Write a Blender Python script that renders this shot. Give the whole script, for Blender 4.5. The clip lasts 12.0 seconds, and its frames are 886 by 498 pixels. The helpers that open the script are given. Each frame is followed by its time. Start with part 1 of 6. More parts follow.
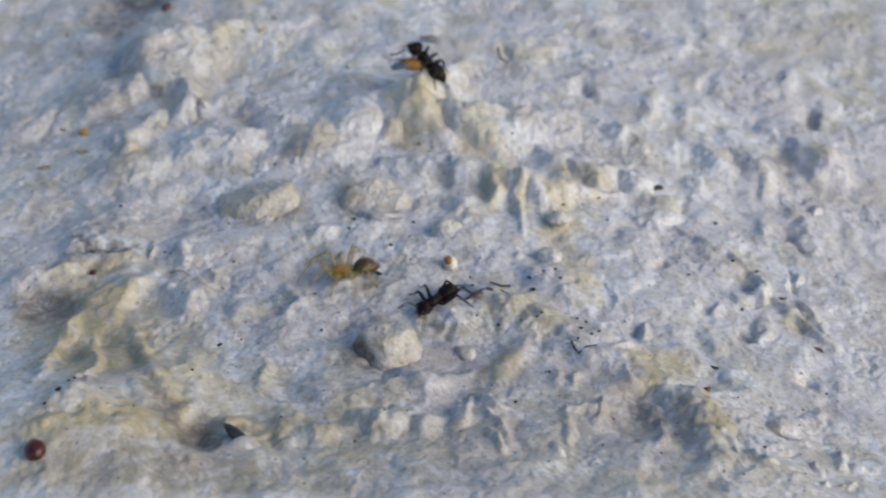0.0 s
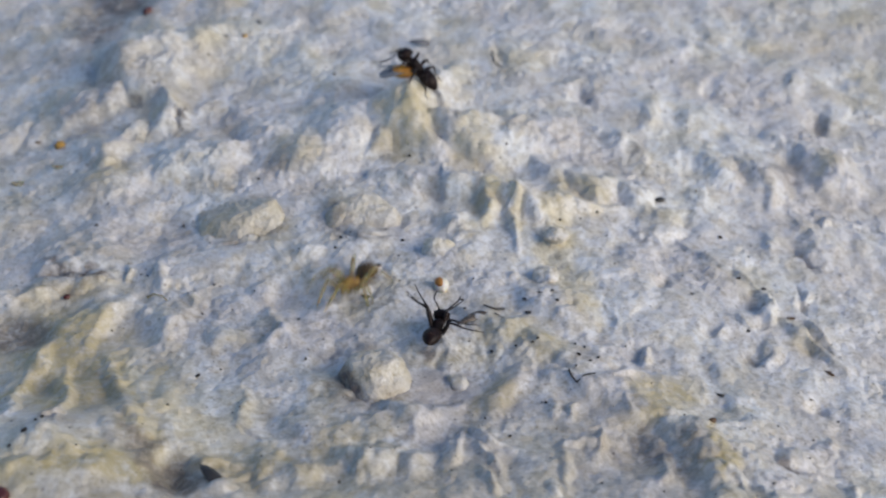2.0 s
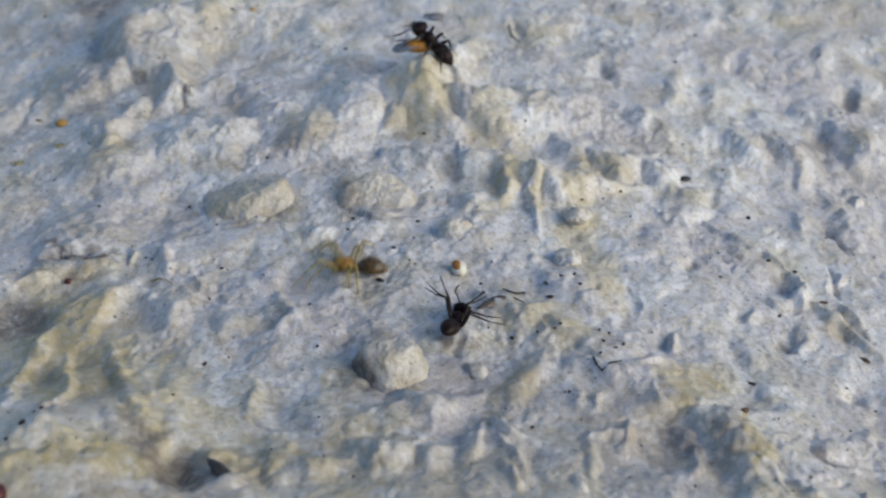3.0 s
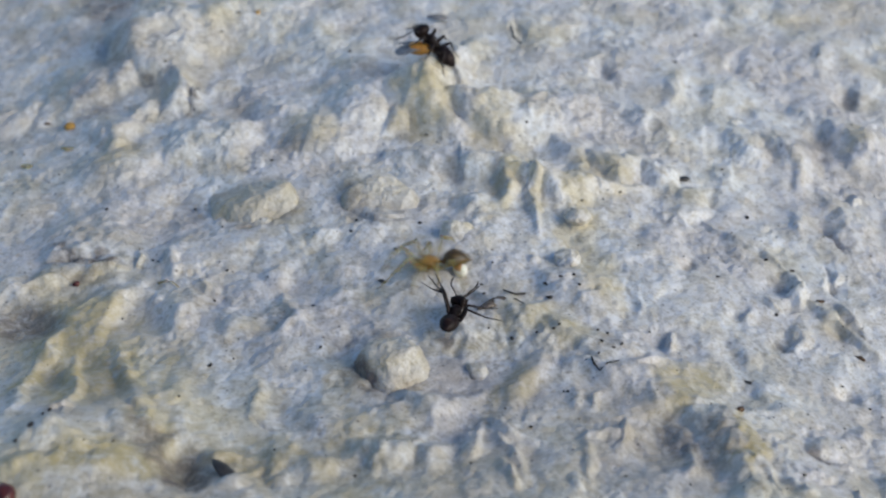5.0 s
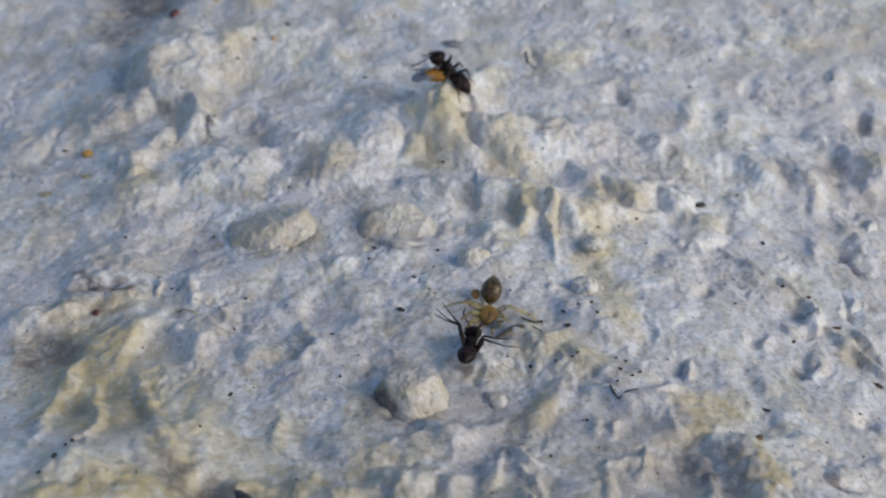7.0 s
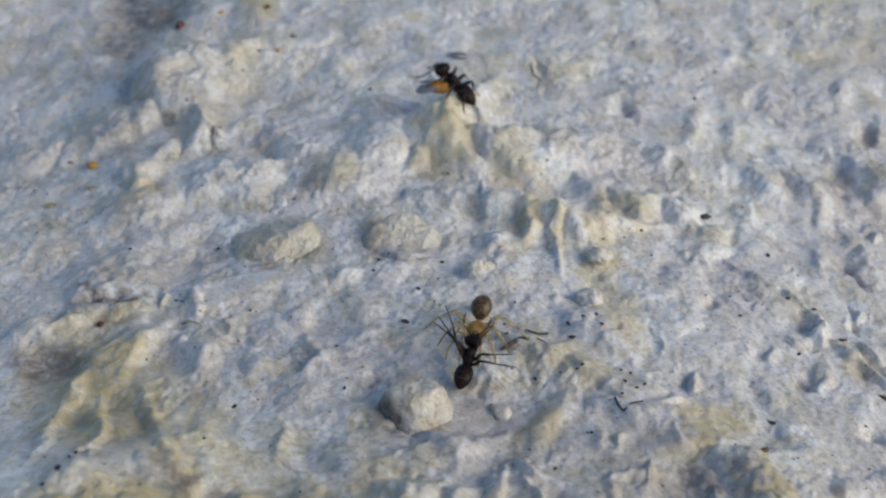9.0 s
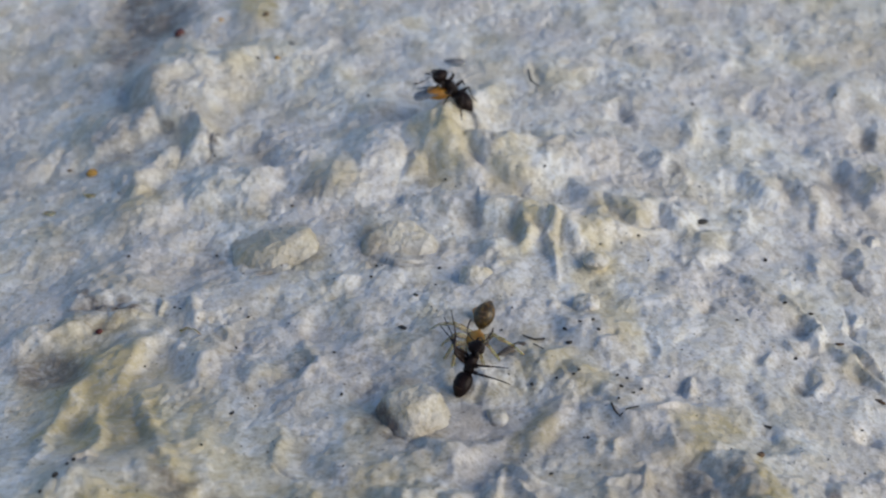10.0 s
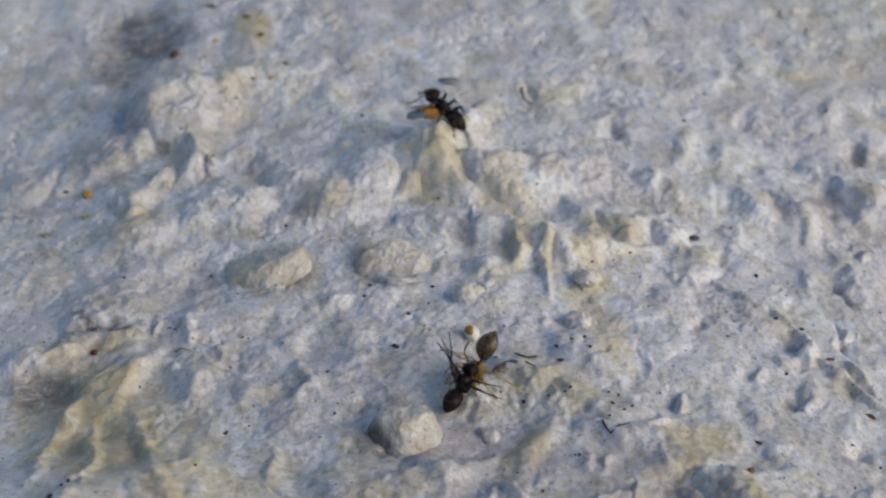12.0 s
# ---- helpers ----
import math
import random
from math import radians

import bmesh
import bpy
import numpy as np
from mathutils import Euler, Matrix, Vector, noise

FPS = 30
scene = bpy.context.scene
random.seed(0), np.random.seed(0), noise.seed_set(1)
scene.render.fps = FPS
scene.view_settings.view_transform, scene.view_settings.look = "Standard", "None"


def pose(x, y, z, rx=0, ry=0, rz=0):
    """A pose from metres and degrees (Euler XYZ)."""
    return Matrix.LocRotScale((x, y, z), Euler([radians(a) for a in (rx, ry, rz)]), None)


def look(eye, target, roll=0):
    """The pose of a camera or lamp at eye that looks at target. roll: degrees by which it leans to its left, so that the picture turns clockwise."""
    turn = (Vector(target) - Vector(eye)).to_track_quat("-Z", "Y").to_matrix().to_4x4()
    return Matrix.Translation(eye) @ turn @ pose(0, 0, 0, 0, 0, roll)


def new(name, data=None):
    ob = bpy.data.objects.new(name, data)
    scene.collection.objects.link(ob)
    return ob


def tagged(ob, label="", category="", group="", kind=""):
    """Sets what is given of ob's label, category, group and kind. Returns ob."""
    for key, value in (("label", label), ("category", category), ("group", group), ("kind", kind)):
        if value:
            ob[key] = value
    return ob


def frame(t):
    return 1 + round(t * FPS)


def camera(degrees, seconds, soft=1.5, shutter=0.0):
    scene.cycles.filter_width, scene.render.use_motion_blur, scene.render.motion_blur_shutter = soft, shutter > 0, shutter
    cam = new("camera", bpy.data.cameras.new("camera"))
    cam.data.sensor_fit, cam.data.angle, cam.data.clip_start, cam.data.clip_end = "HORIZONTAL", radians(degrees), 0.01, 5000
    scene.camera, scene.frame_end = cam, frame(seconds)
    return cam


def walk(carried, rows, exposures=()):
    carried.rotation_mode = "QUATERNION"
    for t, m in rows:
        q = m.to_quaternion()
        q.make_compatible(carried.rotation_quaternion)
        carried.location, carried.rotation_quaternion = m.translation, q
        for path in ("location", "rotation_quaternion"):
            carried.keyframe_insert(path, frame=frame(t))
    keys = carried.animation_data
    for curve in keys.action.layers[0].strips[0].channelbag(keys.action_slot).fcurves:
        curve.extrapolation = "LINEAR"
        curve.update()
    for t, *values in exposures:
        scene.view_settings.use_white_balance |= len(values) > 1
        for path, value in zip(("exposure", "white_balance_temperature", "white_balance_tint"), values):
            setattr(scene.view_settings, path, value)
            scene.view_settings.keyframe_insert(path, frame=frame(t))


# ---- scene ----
MM = 0.001


def at(x, y, z, rx=0, ry=0, rz=0):
    """A pose from millimetres and degrees."""
    return pose(x * MM, y * MM, z * MM, rx, ry, rz)


# ---------------------------------------------------------------- camera
cam = camera(32.0, 12.0, soft=2.2, shutter=0.9)
cam.data.dof.use_dof = True
cam.data.dof.focus_distance = 0.118
cam.data.dof.aperture_fstop = 57
walk(cam, [
    (0.0, at(-1.056, -98.921, 75.647, 55.994, -1.296, -0.243)),
    (0.5, at(-1.711, -98.171, 75.976, 55.650, -1.440, -0.110)),
    (1.0, at(-0.776, -96.427, 76.847, 55.286, -1.095, -0.063)),
    (1.5, at(0.360, -93.516, 76.862, 55.323, -0.635, -0.177)),
    (2.0, at(0.036, -91.845, 74.600, 55.366, -0.877, -0.387)),
    (2.5, at(-0.521, -88.667, 72.592, 55.168, -0.815, -0.487)),
    (3.0, at(-0.580, -87.265, 71.676, 54.589, -0.624, -0.173)),
    (5.0, at(0.370, -88.297, 73.584, 54.197, -0.115, 0.075)),
    (5.5, at(0.000, -88.160, 73.975, 54.349, -0.009, 0.028)),
    (6.0, at(-0.273, -88.133, 74.336, 54.389, 0.007, 0.114)),
    (6.5, at(-0.536, -88.092, 74.592, 54.544, 0.033, 0.070)),
    (7.0, at(-0.630, -88.057, 74.833, 54.697, 0.118, 0.162)),
    (9.0, at(-0.485, -87.943, 74.740, 55.139, 0.240, 0.364)),
    (9.5, at(-0.001, -88.001, 75.016, 55.171, 0.461, 0.425)),
    (10.0, at(0.295, -88.187, 75.060, 55.310, 0.587, 0.421)),
    (10.5, at(0.774, -88.323, 75.312, 55.423, 0.712, 0.476)),
    (11.0, at(0.544, -88.250, 75.341, 55.528, 0.625, 0.568)),
    (11.5, at(1.223, -88.701, 75.672, 55.692, 0.917, 0.327)),
    (12.0, at(1.290, -88.683, 75.918, 55.810, 1.057, 0.289)),
], exposures=[(0.0, -0.21, 5780, 12), (2.0, -0.20, 5800, 12), (3.0, -0.26, 5780, 9), (5.5, -0.20, 5650, 8), (6.5, -0.27, 5710, 9), (7.2, -0.33, 5740, 11), (9.0, -0.30, 5850, 9), (10.0, -0.32, 5830, 9), (10.5, -0.37, 5620, 8), (11.0, -0.41, 5650, 9), (12.0, -0.41, 5890, 12)])

# ---------------------------------------------------------------- light
SUN_TURN, SUN_HEIGHT = -22, 29
world = bpy.data.worlds.new("sky")
scene.world = world
world.use_nodes = True
wn = world.node_tree
sky = wn.nodes.new("ShaderNodeTexSky")
sky.sky_type = "NISHITA"
sky.sun_disc = False
sky.ozone_density = 1.7
sky.sun_elevation = radians(SUN_HEIGHT)
sky.sun_rotation = radians(90 - SUN_TURN)
wn.links.new(sky.outputs["Color"], wn.nodes["Background"].inputs["Color"])
wn.nodes["Background"].inputs["Strength"].default_value = 0.15
sun = new("sun", bpy.data.lights.new("sun", "SUN"))
sun.data.energy = 2.6
sun.data.angle = radians(38)
sun.data.color = (1.0, 0.85, 0.61)
sun_from = Vector((math.cos(radians(SUN_TURN)) * math.cos(radians(SUN_HEIGHT)),
                   math.sin(radians(SUN_TURN)) * math.cos(radians(SUN_HEIGHT)),
                   math.sin(radians(SUN_HEIGHT))))
sun.matrix_world = look(sun_from * 2, (0, 0, 0))


# ---------------------------------------------------------------- materials
def nodes_of(name):
    m = bpy.data.materials.new(name)
    m.use_nodes = True
    return m, m.node_tree, m.node_tree.nodes["Principled BSDF"]


def noise_node(nt, scale, detail=4, rough=0.55, coords="Object"):
    tc = nt.nodes.new("ShaderNodeTexCoord")
    n = nt.nodes.new("ShaderNodeTexNoise")
    n.inputs["Scale"].default_value = scale
    n.inputs["Detail"].default_value = detail
    n.inputs["Roughness"].default_value = rough
    nt.links.new(tc.outputs[coords], n.inputs["Vector"])
    return n.outputs["Fac"]


def ramp(nt, fac, stops):
    r = nt.nodes.new("ShaderNodeValToRGB")
    e = r.color_ramp.elements
    while len(e) < len(stops):
        e.new(0.5)
    for k, (pos, col) in zip(e, stops):
        k.position = pos
        k.color = (*col, 1) if len(col) == 3 else col
    nt.links.new(fac, r.inputs["Fac"])
    return r.outputs["Color"]


def blend(nt, a, b, fac, mode="MIX"):
    m = nt.nodes.new("ShaderNodeMix")
    m.data_type = "RGBA"
    m.blend_type = mode
    for sock, val in ((m.inputs["Factor"], fac), (m.inputs["A"], a), (m.inputs["B"], b)):
        if isinstance(val, (int, float)):
            sock.default_value = val
        elif isinstance(val, tuple):
            sock.default_value = (*val, 1)
        else:
            nt.links.new(val, sock)
    return m.outputs["Result"]


def sums(nt, op, a, b):
    m = nt.nodes.new("ShaderNodeMath")
    m.operation = op
    m.use_clamp = op == "MULTIPLY"
    for sock, val in zip(m.inputs, (a, b)):
        if isinstance(val, (int, float)):
            sock.default_value = val
        else:
            nt.links.new(val, sock)
    return m.outputs["Value"]


def relief(nt, bsdf, fac, strength, metres, below=None):
    b = nt.nodes.new("ShaderNodeBump")
    b.inputs["Strength"].default_value = strength
    b.inputs["Distance"].default_value = metres
    nt.links.new(fac, b.inputs["Height"])
    if below:
        nt.links.new(below, b.inputs["Normal"])
    nt.links.new(b.outputs["Normal"], bsdf.inputs["Normal"])
    return b.outputs["Normal"]


def limewash():
    """Old white limewash on rough plaster: cream and white patches, fine dirt, yellow algae, grimy patches, painted
    shade.
    """
    m, nt, b = nodes_of("limewash")
    patch = noise_node(nt, 210, 6, 0.62)
    col = ramp(nt, patch, [(0.36, (0.67, 0.615, 0.49)), (0.46, (0.78, 0.745, 0.67)), (0.54, (0.90, 0.895, 0.89)), (0.63, (0.77, 0.72, 0.625))])
    wash = ramp(nt, noise_node(nt, 95, 4, 0.6), [(0.40, (0.0,) * 3), (0.62, (0.55,) * 3)])
    col = blend(nt, col, (0.62, 0.57, 0.575), wash)
    blotch = noise_node(nt, 620, 6, 0.72)
    col = blend(nt, col, ramp(nt, blotch, [(0.37, (0.74, 0.70, 0.62)), (0.5, (0.95, 0.94, 0.92)), (0.60, (1.0, 1.0, 1.0))]), 0.35, "MULTIPLY")
    mottle = noise_node(nt, 1700, 5, 0.75)
    col = blend(nt, col, ramp(nt, mottle, [(0.36, (0.62, 0.57, 0.46)), (0.5, (0.95, 0.94, 0.91)), (0.64, (1.0, 1.0, 1.0))]), 0.75, "MULTIPLY")
    grain = noise_node(nt, 3900, 4, 0.7)
    col = blend(nt, col, ramp(nt, grain, [(0.34, (0.72, 0.69, 0.63)), (0.48, (0.96, 0.96, 0.95)), (0.66, (1.0, 1.0, 1.0))]), 0.85, "MULTIPLY")
    tan = ramp(nt, noise_node(nt, 2300, 2, 0.5), [(0.64, (0.0,) * 3), (0.72, (0.4,) * 3)])
    col = blend(nt, col, (0.28, 0.23, 0.165), tan)
    # the dark tint serves real dirt and shade painted into the ground
    for name, tint in (("ochre", (0.50, 0.405, 0.19)), ("grime_shade", (0.125, 0.10, 0.085))):
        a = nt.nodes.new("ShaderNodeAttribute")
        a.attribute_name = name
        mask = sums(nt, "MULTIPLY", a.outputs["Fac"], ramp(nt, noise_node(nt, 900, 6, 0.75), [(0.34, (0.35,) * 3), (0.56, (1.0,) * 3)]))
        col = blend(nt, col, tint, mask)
    # pinprick dirt
    dots = nt.nodes.new("ShaderNodeTexVoronoi")
    dots.inputs["Scale"].default_value = 620
    tc = nt.nodes.new("ShaderNodeTexCoord")
    nt.links.new(tc.outputs["Object"], dots.inputs["Vector"])
    spots = ramp(nt, dots.outputs["Distance"], [(0.05, (1.0,) * 3), (0.11, (0.0,) * 3)])
    some = ramp(nt, noise_node(nt, 420, 2), [(0.45, (0.0,) * 3), (0.56, (0.8,) * 3)])
    col = blend(nt, col, (0.12, 0.10, 0.09), sums(nt, "MULTIPLY", spots, some))
    pores = nt.nodes.new("ShaderNodeTexVoronoi")
    pores.inputs["Scale"].default_value = 1350
    nt.links.new(tc.outputs["Object"], pores.inputs["Vector"])
    holes = ramp(nt, pores.outputs["Distance"], [(0.12, (1.0,) * 3), (0.21, (0.0,) * 3)])
    patchy = ramp(nt, noise_node(nt, 300, 3), [(0.42, (0.0,) * 3), (0.60, (0.5,) * 3)])
    col = blend(nt, col, (0.27, 0.225, 0.19), sums(nt, "MULTIPLY", holes, patchy))
    nt.links.new(col, b.inputs["Base Color"])
    b.inputs["Roughness"].default_value = 0.38
    b.inputs["Specular IOR Level"].default_value = 0.5
    n1 = relief(nt, b, noise_node(nt, 1800, 6, 0.7), 0.55, 0.00016)
    relief(nt, b, noise_node(nt, 4600, 4, 0.65), 0.5, 0.00007, n1)
    return m


def plain(name, stops, scale=900, rough=0.5, bump=0.3, depth=0.00005, flesh=0.0, spec=0.5, alpha=1.0, coat=0.0):
    """A mottled material: colours by a noise of that scale, with fine relief."""
    m, nt, b = nodes_of(name)
    f = noise_node(nt, scale, 4)
    nt.links.new(ramp(nt, f, stops), b.inputs["Base Color"])
    b.inputs["Roughness"].default_value = rough
    b.inputs["Specular IOR Level"].default_value = spec
    b.inputs["Coat Weight"].default_value = coat
    if flesh:
        b.inputs["Subsurface Weight"].default_value = flesh
        b.inputs["Subsurface Radius"].default_value = (1.0, 0.6, 0.2)
        b.inputs["Subsurface Scale"].default_value = 0.0004
    b.inputs["Alpha"].default_value = alpha
    relief(nt, b, noise_node(nt, scale * 4, 3), bump, depth)
    return m


LIME = limewash()
ANT = plain("ant_cuticle", [(0.35, (0.006, 0.004, 0.004)), (0.7, (0.022, 0.012, 0.010))], 2500, 0.5, 0.4, 0.00002, spec=0.14)
GASTER = plain("gaster_cuticle", [(0.35, (0.006, 0.004, 0.004)), (0.75, (0.026, 0.012, 0.009))], 1800, 0.46, 0.3, 0.00002, spec=0.16)
ANT_LEG = plain("ant_leg_cuticle", [(0.3, (0.009, 0.006, 0.006)), (0.7, (0.034, 0.020, 0.015))], 2500, 0.45, spec=0.25)
AMBER = plain("amber_cuticle", [(0.35, (0.30, 0.15, 0.018)), (0.7, (0.47, 0.29, 0.06))], 1800, 0.4, flesh=0.5, alpha=0.85)
STRAW = plain("straw_cuticle", [(0.38, (0.24, 0.18, 0.055)), (0.52, (0.42, 0.34, 0.12)), (0.7, (0.54, 0.46, 0.21))], 1600, 0.4, flesh=0.5, alpha=0.42)
OLIVE = plain("olive_abdomen", [(0.40, (0.030, 0.018, 0.004)), (0.53, (0.09, 0.052, 0.011)), (0.66, (0.19, 0.115, 0.028))], 3000, 0.4, flesh=0.3)
ORANGE = plain("orange_body", [(0.35, (0.50, 0.20, 0.02)), (0.7, (0.72, 0.36, 0.06))], 1500, 0.4, flesh=0.4)
TORN = plain("brown_wing", [(0.35, (0.10, 0.07, 0.05)), (0.7, (0.22, 0.17, 0.12))], 2500, 0.3, alpha=0.6)
WING = plain("smoky_wing", [(0.35, (0.20, 0.20, 0.21)), (0.7, (0.34, 0.34, 0.35))], 2500, 0.25, alpha=0.75)
HUSK = plain("dark_husk", [(0.35, (0.030, 0.026, 0.022)), (0.7, (0.075, 0.065, 0.055))], 2000, 0.5)
SEED = plain("red_seed", [(0.35, (0.045, 0.008, 0.008)), (0.7, (0.12, 0.025, 0.018))], 1500, 0.35)
SOOT = plain("dark_debris", [(0.35, (0.014, 0.012, 0.012)), (0.7, (0.05, 0.042, 0.036))], 3000, 0.7)
BARK = plain("brown_debris", [(0.35, (0.06, 0.035, 0.02)), (0.7, (0.17, 0.10, 0.05))], 3000, 0.7)
CRUMB = plain("orange_crumb", [(0.35, (0.36, 0.19, 0.03)), (0.7, (0.52, 0.31, 0.07))], 2500, 0.6)
SPOT = plain("orange_brown_spot", [(0.35, (0.30, 0.12, 0.02)), (0.7, (0.46, 0.21, 0.04))], 2500, 0.5)
SHELL = plain("white_shell", [(0.35, (0.66, 0.60, 0.46)), (0.7, (0.78, 0.74, 0.64))], 2500, 0.5, flesh=0.2)
FIBRE = plain("grey_fibre", [(0.35, (0.10, 0.09, 0.08)), (0.7, (0.22, 0.20, 0.17))], 3000, 0.6)


# ---------------------------------------------------------------- mesh helpers
def part(name, bm, material, parent=None, label=""):
    """Links a bmesh as one mesh object, under a thing or a part."""
    me = bpy.data.meshes.new(name)
    bm.to_mesh(me)
    bm.free()
    for p in me.polygons:
        p.use_smooth = True
    me.materials.append(material)
    ob = new(name, me)
    if parent:
        ob.parent = parent
    if label:
        ob["label"] = label
    return ob


def thing(name, label, category, group="", kind=""):
    return tagged(new(name), label, category, group, kind)


def tube(points, radii, sides=8, bm=None):
    """A round limb through points (mm), with a radius at each."""
    bm = bm or bmesh.new()
    pts = [Vector(p) * MM for p in points]
    rings = []
    for i, p in enumerate(pts):
        d = (pts[min(i + 1, len(pts) - 1)] - pts[max(i - 1, 0)]).normalized()
        a = d.orthogonal().normalized() if i == 0 else (a - d * a.dot(d)).normalized()
        b = d.cross(a)
        r = radii[i] * MM
        rings.append([bm.verts.new(p + (a * math.cos(k * math.tau / sides) + b * math.sin(k * math.tau / sides)) * r) for k in range(sides)])
    for u, v in zip(rings, rings[1:]):
        for k in range(sides):
            bm.faces.new((u[k], u[(k + 1) % sides], v[(k + 1) % sides], v[k]))
    bm.faces.new(rings[0][::-1])
    bm.faces.new(rings[-1])
    return bm


def body_form(stations, sides=20, wobble=0.0, seed=0, bm=None):
    """A closed form along x through stations (x, half width, half height, centre height), in mm."""
    bm = bm or bmesh.new()
    rnd = random.Random(seed)
    rings = []
    for x, w, h, c in stations:
        rings.append([bm.verts.new(Vector((x, w * math.cos(k * math.tau / sides) * (1 + wobble * rnd.uniform(-1, 1)),
                                           c + h * math.sin(k * math.tau / sides) * (1 + wobble * rnd.uniform(-1, 1)))) * MM) for k in range(sides)])
    for u, v in zip(rings, rings[1:]):
        for k in range(sides):
            bm.faces.new((u[k], u[(k + 1) % sides], v[(k + 1) % sides], v[k]))
    for ring, (x, w, h, c), s in ((rings[0], stations[0], -1), (rings[-1], stations[-1], 1)):
        tip = bm.verts.new(Vector((x + s * min(w, h) * 0.5, 0, c)) * MM)
        for k in range(sides):
            f = (ring[k], ring[(k + 1) % sides], tip)
            bm.faces.new(f if s > 0 else f[::-1])
    bmesh.ops.recalc_face_normals(bm, faces=bm.faces)
    return bm


def egg(length, w, h, front=0.5, x0=0.0, n=12):
    """Stations of an egg-like form centred on x0; front below 0.5 is fuller towards the back."""
    out = []
    for i in range(1, n):
        a = math.pi * i / n
        x = -math.cos(a)
        fat = math.sin(a) ** 0.85 * (1 + (front - 0.5) * 0.9 * x)
        out.append((x0 + x * length / 2, w / 2 * fat, h / 2 * fat, 0.0))
    return out


def lumpy(r, seed, squash=(1, 1, 1), rough=0.25, levels=3, facets=0):
    """An irregular pebble of about radius r (mm), with flattened facets."""
    bm = bmesh.new()
    bmesh.ops.create_icosphere(bm, subdivisions=levels, radius=1.0)
    rnd = random.Random(seed)
    cuts = []
    for _ in range(facets):
        d = Vector((rnd.gauss(0, 1), rnd.gauss(0, 1), rnd.gauss(0, 1))).normalized()
        cuts.append((d, rnd.uniform(0.68, 0.9)))
    off = Vector((seed * 3.7, seed * 1.3, seed * 2.1))
    for v in bm.verts:
        d = v.co.normalized()
        k = 1 + rough * noise.noise(d * 1.3 + off) + rough * 0.45 * noise.noise(d * 3.1 + off) + rough * 0.2 * noise.noise(d * 7.3 + off)
        p = d * k
        for c, lim in cuts:
            over = p.dot(c) - lim
            if over > 0:
                p -= c * over * 0.85
        v.co = Vector((p.x * squash[0], p.y * squash[1], p.z * squash[2])) * r * MM
        if levels > 3:
            q = v.co / MM
            v.co += d * min(1, r * 0.5) * (0.12 * noise.noise(q * 1.3 + off) + 0.09 * noise.noise(q * 2.9 + off) + 0.05 * noise.noise(q * 5.5 + off) - 0.05 * max(0, 1 - 5 * abs(noise.noise(q * 1.1 - off)))) * MM
    return bm


# ---------------------------------------------------------------- the ground's relief, in mm
# -- relief --
def grad(x, y, seed):
    """Smooth gradient noise, about -1 to 1, for arrays."""
    xi, yi = np.floor(x).astype(np.int64), np.floor(y).astype(np.int64)
    fx, fy = x - xi, y - yi
    u, v = fx * fx * fx * (fx * (fx * 6 - 15) + 10), fy * fy * fy * (fy * (fy * 6 - 15) + 10)

    def corner(dx, dy):
        h = ((xi + dx) * 374761393 + (yi + dy) * 668265263 + seed * 974634541) & 0xFFFFFFFF
        h = ((h ^ (h >> 13)) * 1274126177) & 0xFFFFFFFF
        a = ((h ^ (h >> 16)) & 0xFFFF) * (2 * np.pi / 65536)
        return np.cos(a) * (fx - dx) + np.sin(a) * (fy - dy)

    lo = corner(0, 0) * (1 - u) + corner(1, 0) * u
    hi = corner(0, 1) * (1 - u) + corner(1, 1) * u
    return 1.5 * (lo * (1 - v) + hi * v)


def knobs(x, y, cell, seed, share=0.8):
    """Broken knobs with flat sides strewn about one to a cell, 0 to 1."""
    gx, gy = np.floor(x / cell).astype(np.int64), np.floor(y / cell).astype(np.int64)
    out = np.zeros_like(x)
    for dx in (-1, 0, 1):
        for dy in (-1, 0, 1):
            cx, cy = gx + dx, gy + dy
            h = (cx * 73856093 + cy * 19349663 + seed * 83492791) & 0xFFFFFFFF
            h = ((h ^ (h >> 15)) * 2246822519) & 0xFFFFFFFF
            a, b, c, d = [((h >> s) & 0xFF) / 255.0 for s in (0, 8, 16, 23)]
            r = cell * (0.35 + 0.4 * c)
            u, v = (x - (cx + a) * cell) / r, (y - (cy + b) * cell) / r
            q = 0.55 * np.sqrt(u * u + v * v)
            turn = 6.28 * d
            for k in range(3):
                way = turn + k * (1.7 + 0.8 * a)
                q = np.maximum(q, (u * np.cos(way) + v * np.sin(way)) * (0.8 + 0.4 * b) + (0.25 - 0.2 * k * b))
            s = np.clip((1 - q) * 1.5, 0, 1)
            out = np.maximum(out, np.where(d < share, (0.4 + 0.6 * c) * s * s * (3 - 2 * s), 0))
    return out


FORMS, STAINS, CRAGS = [], [], []


def lump(x, y, a, b, turn, h, edge=1.0):
    """A rise (or, with h below 0, a hollow): centre, half axes, turn in degrees, height, share of the radius that slopes."""
    FORMS.append((x, y, a, b, math.radians(turn), h, edge))


def ridge(x0, y0, x1, y1, w, h, edge=1.0):
    """A rise along a line."""
    lump((x0 + x1) / 2, (y0 + y1) / 2, math.hypot(x1 - x0, y1 - y0) / 2 + w, w, math.degrees(math.atan2(y1 - y0, x1 - x0)), h, edge)


def crag(x, y, reach, soft, *facets):
    """A broken lump: each facet is the way it falls towards, its steepness (degrees) and its height over the centre (mm)."""
    CRAGS.append((x, y, reach, soft, facets))


def stain(kind, x, y, a, b, turn, amount):
    STAINS.append((kind, x, y, a, b, math.radians(turn), amount))


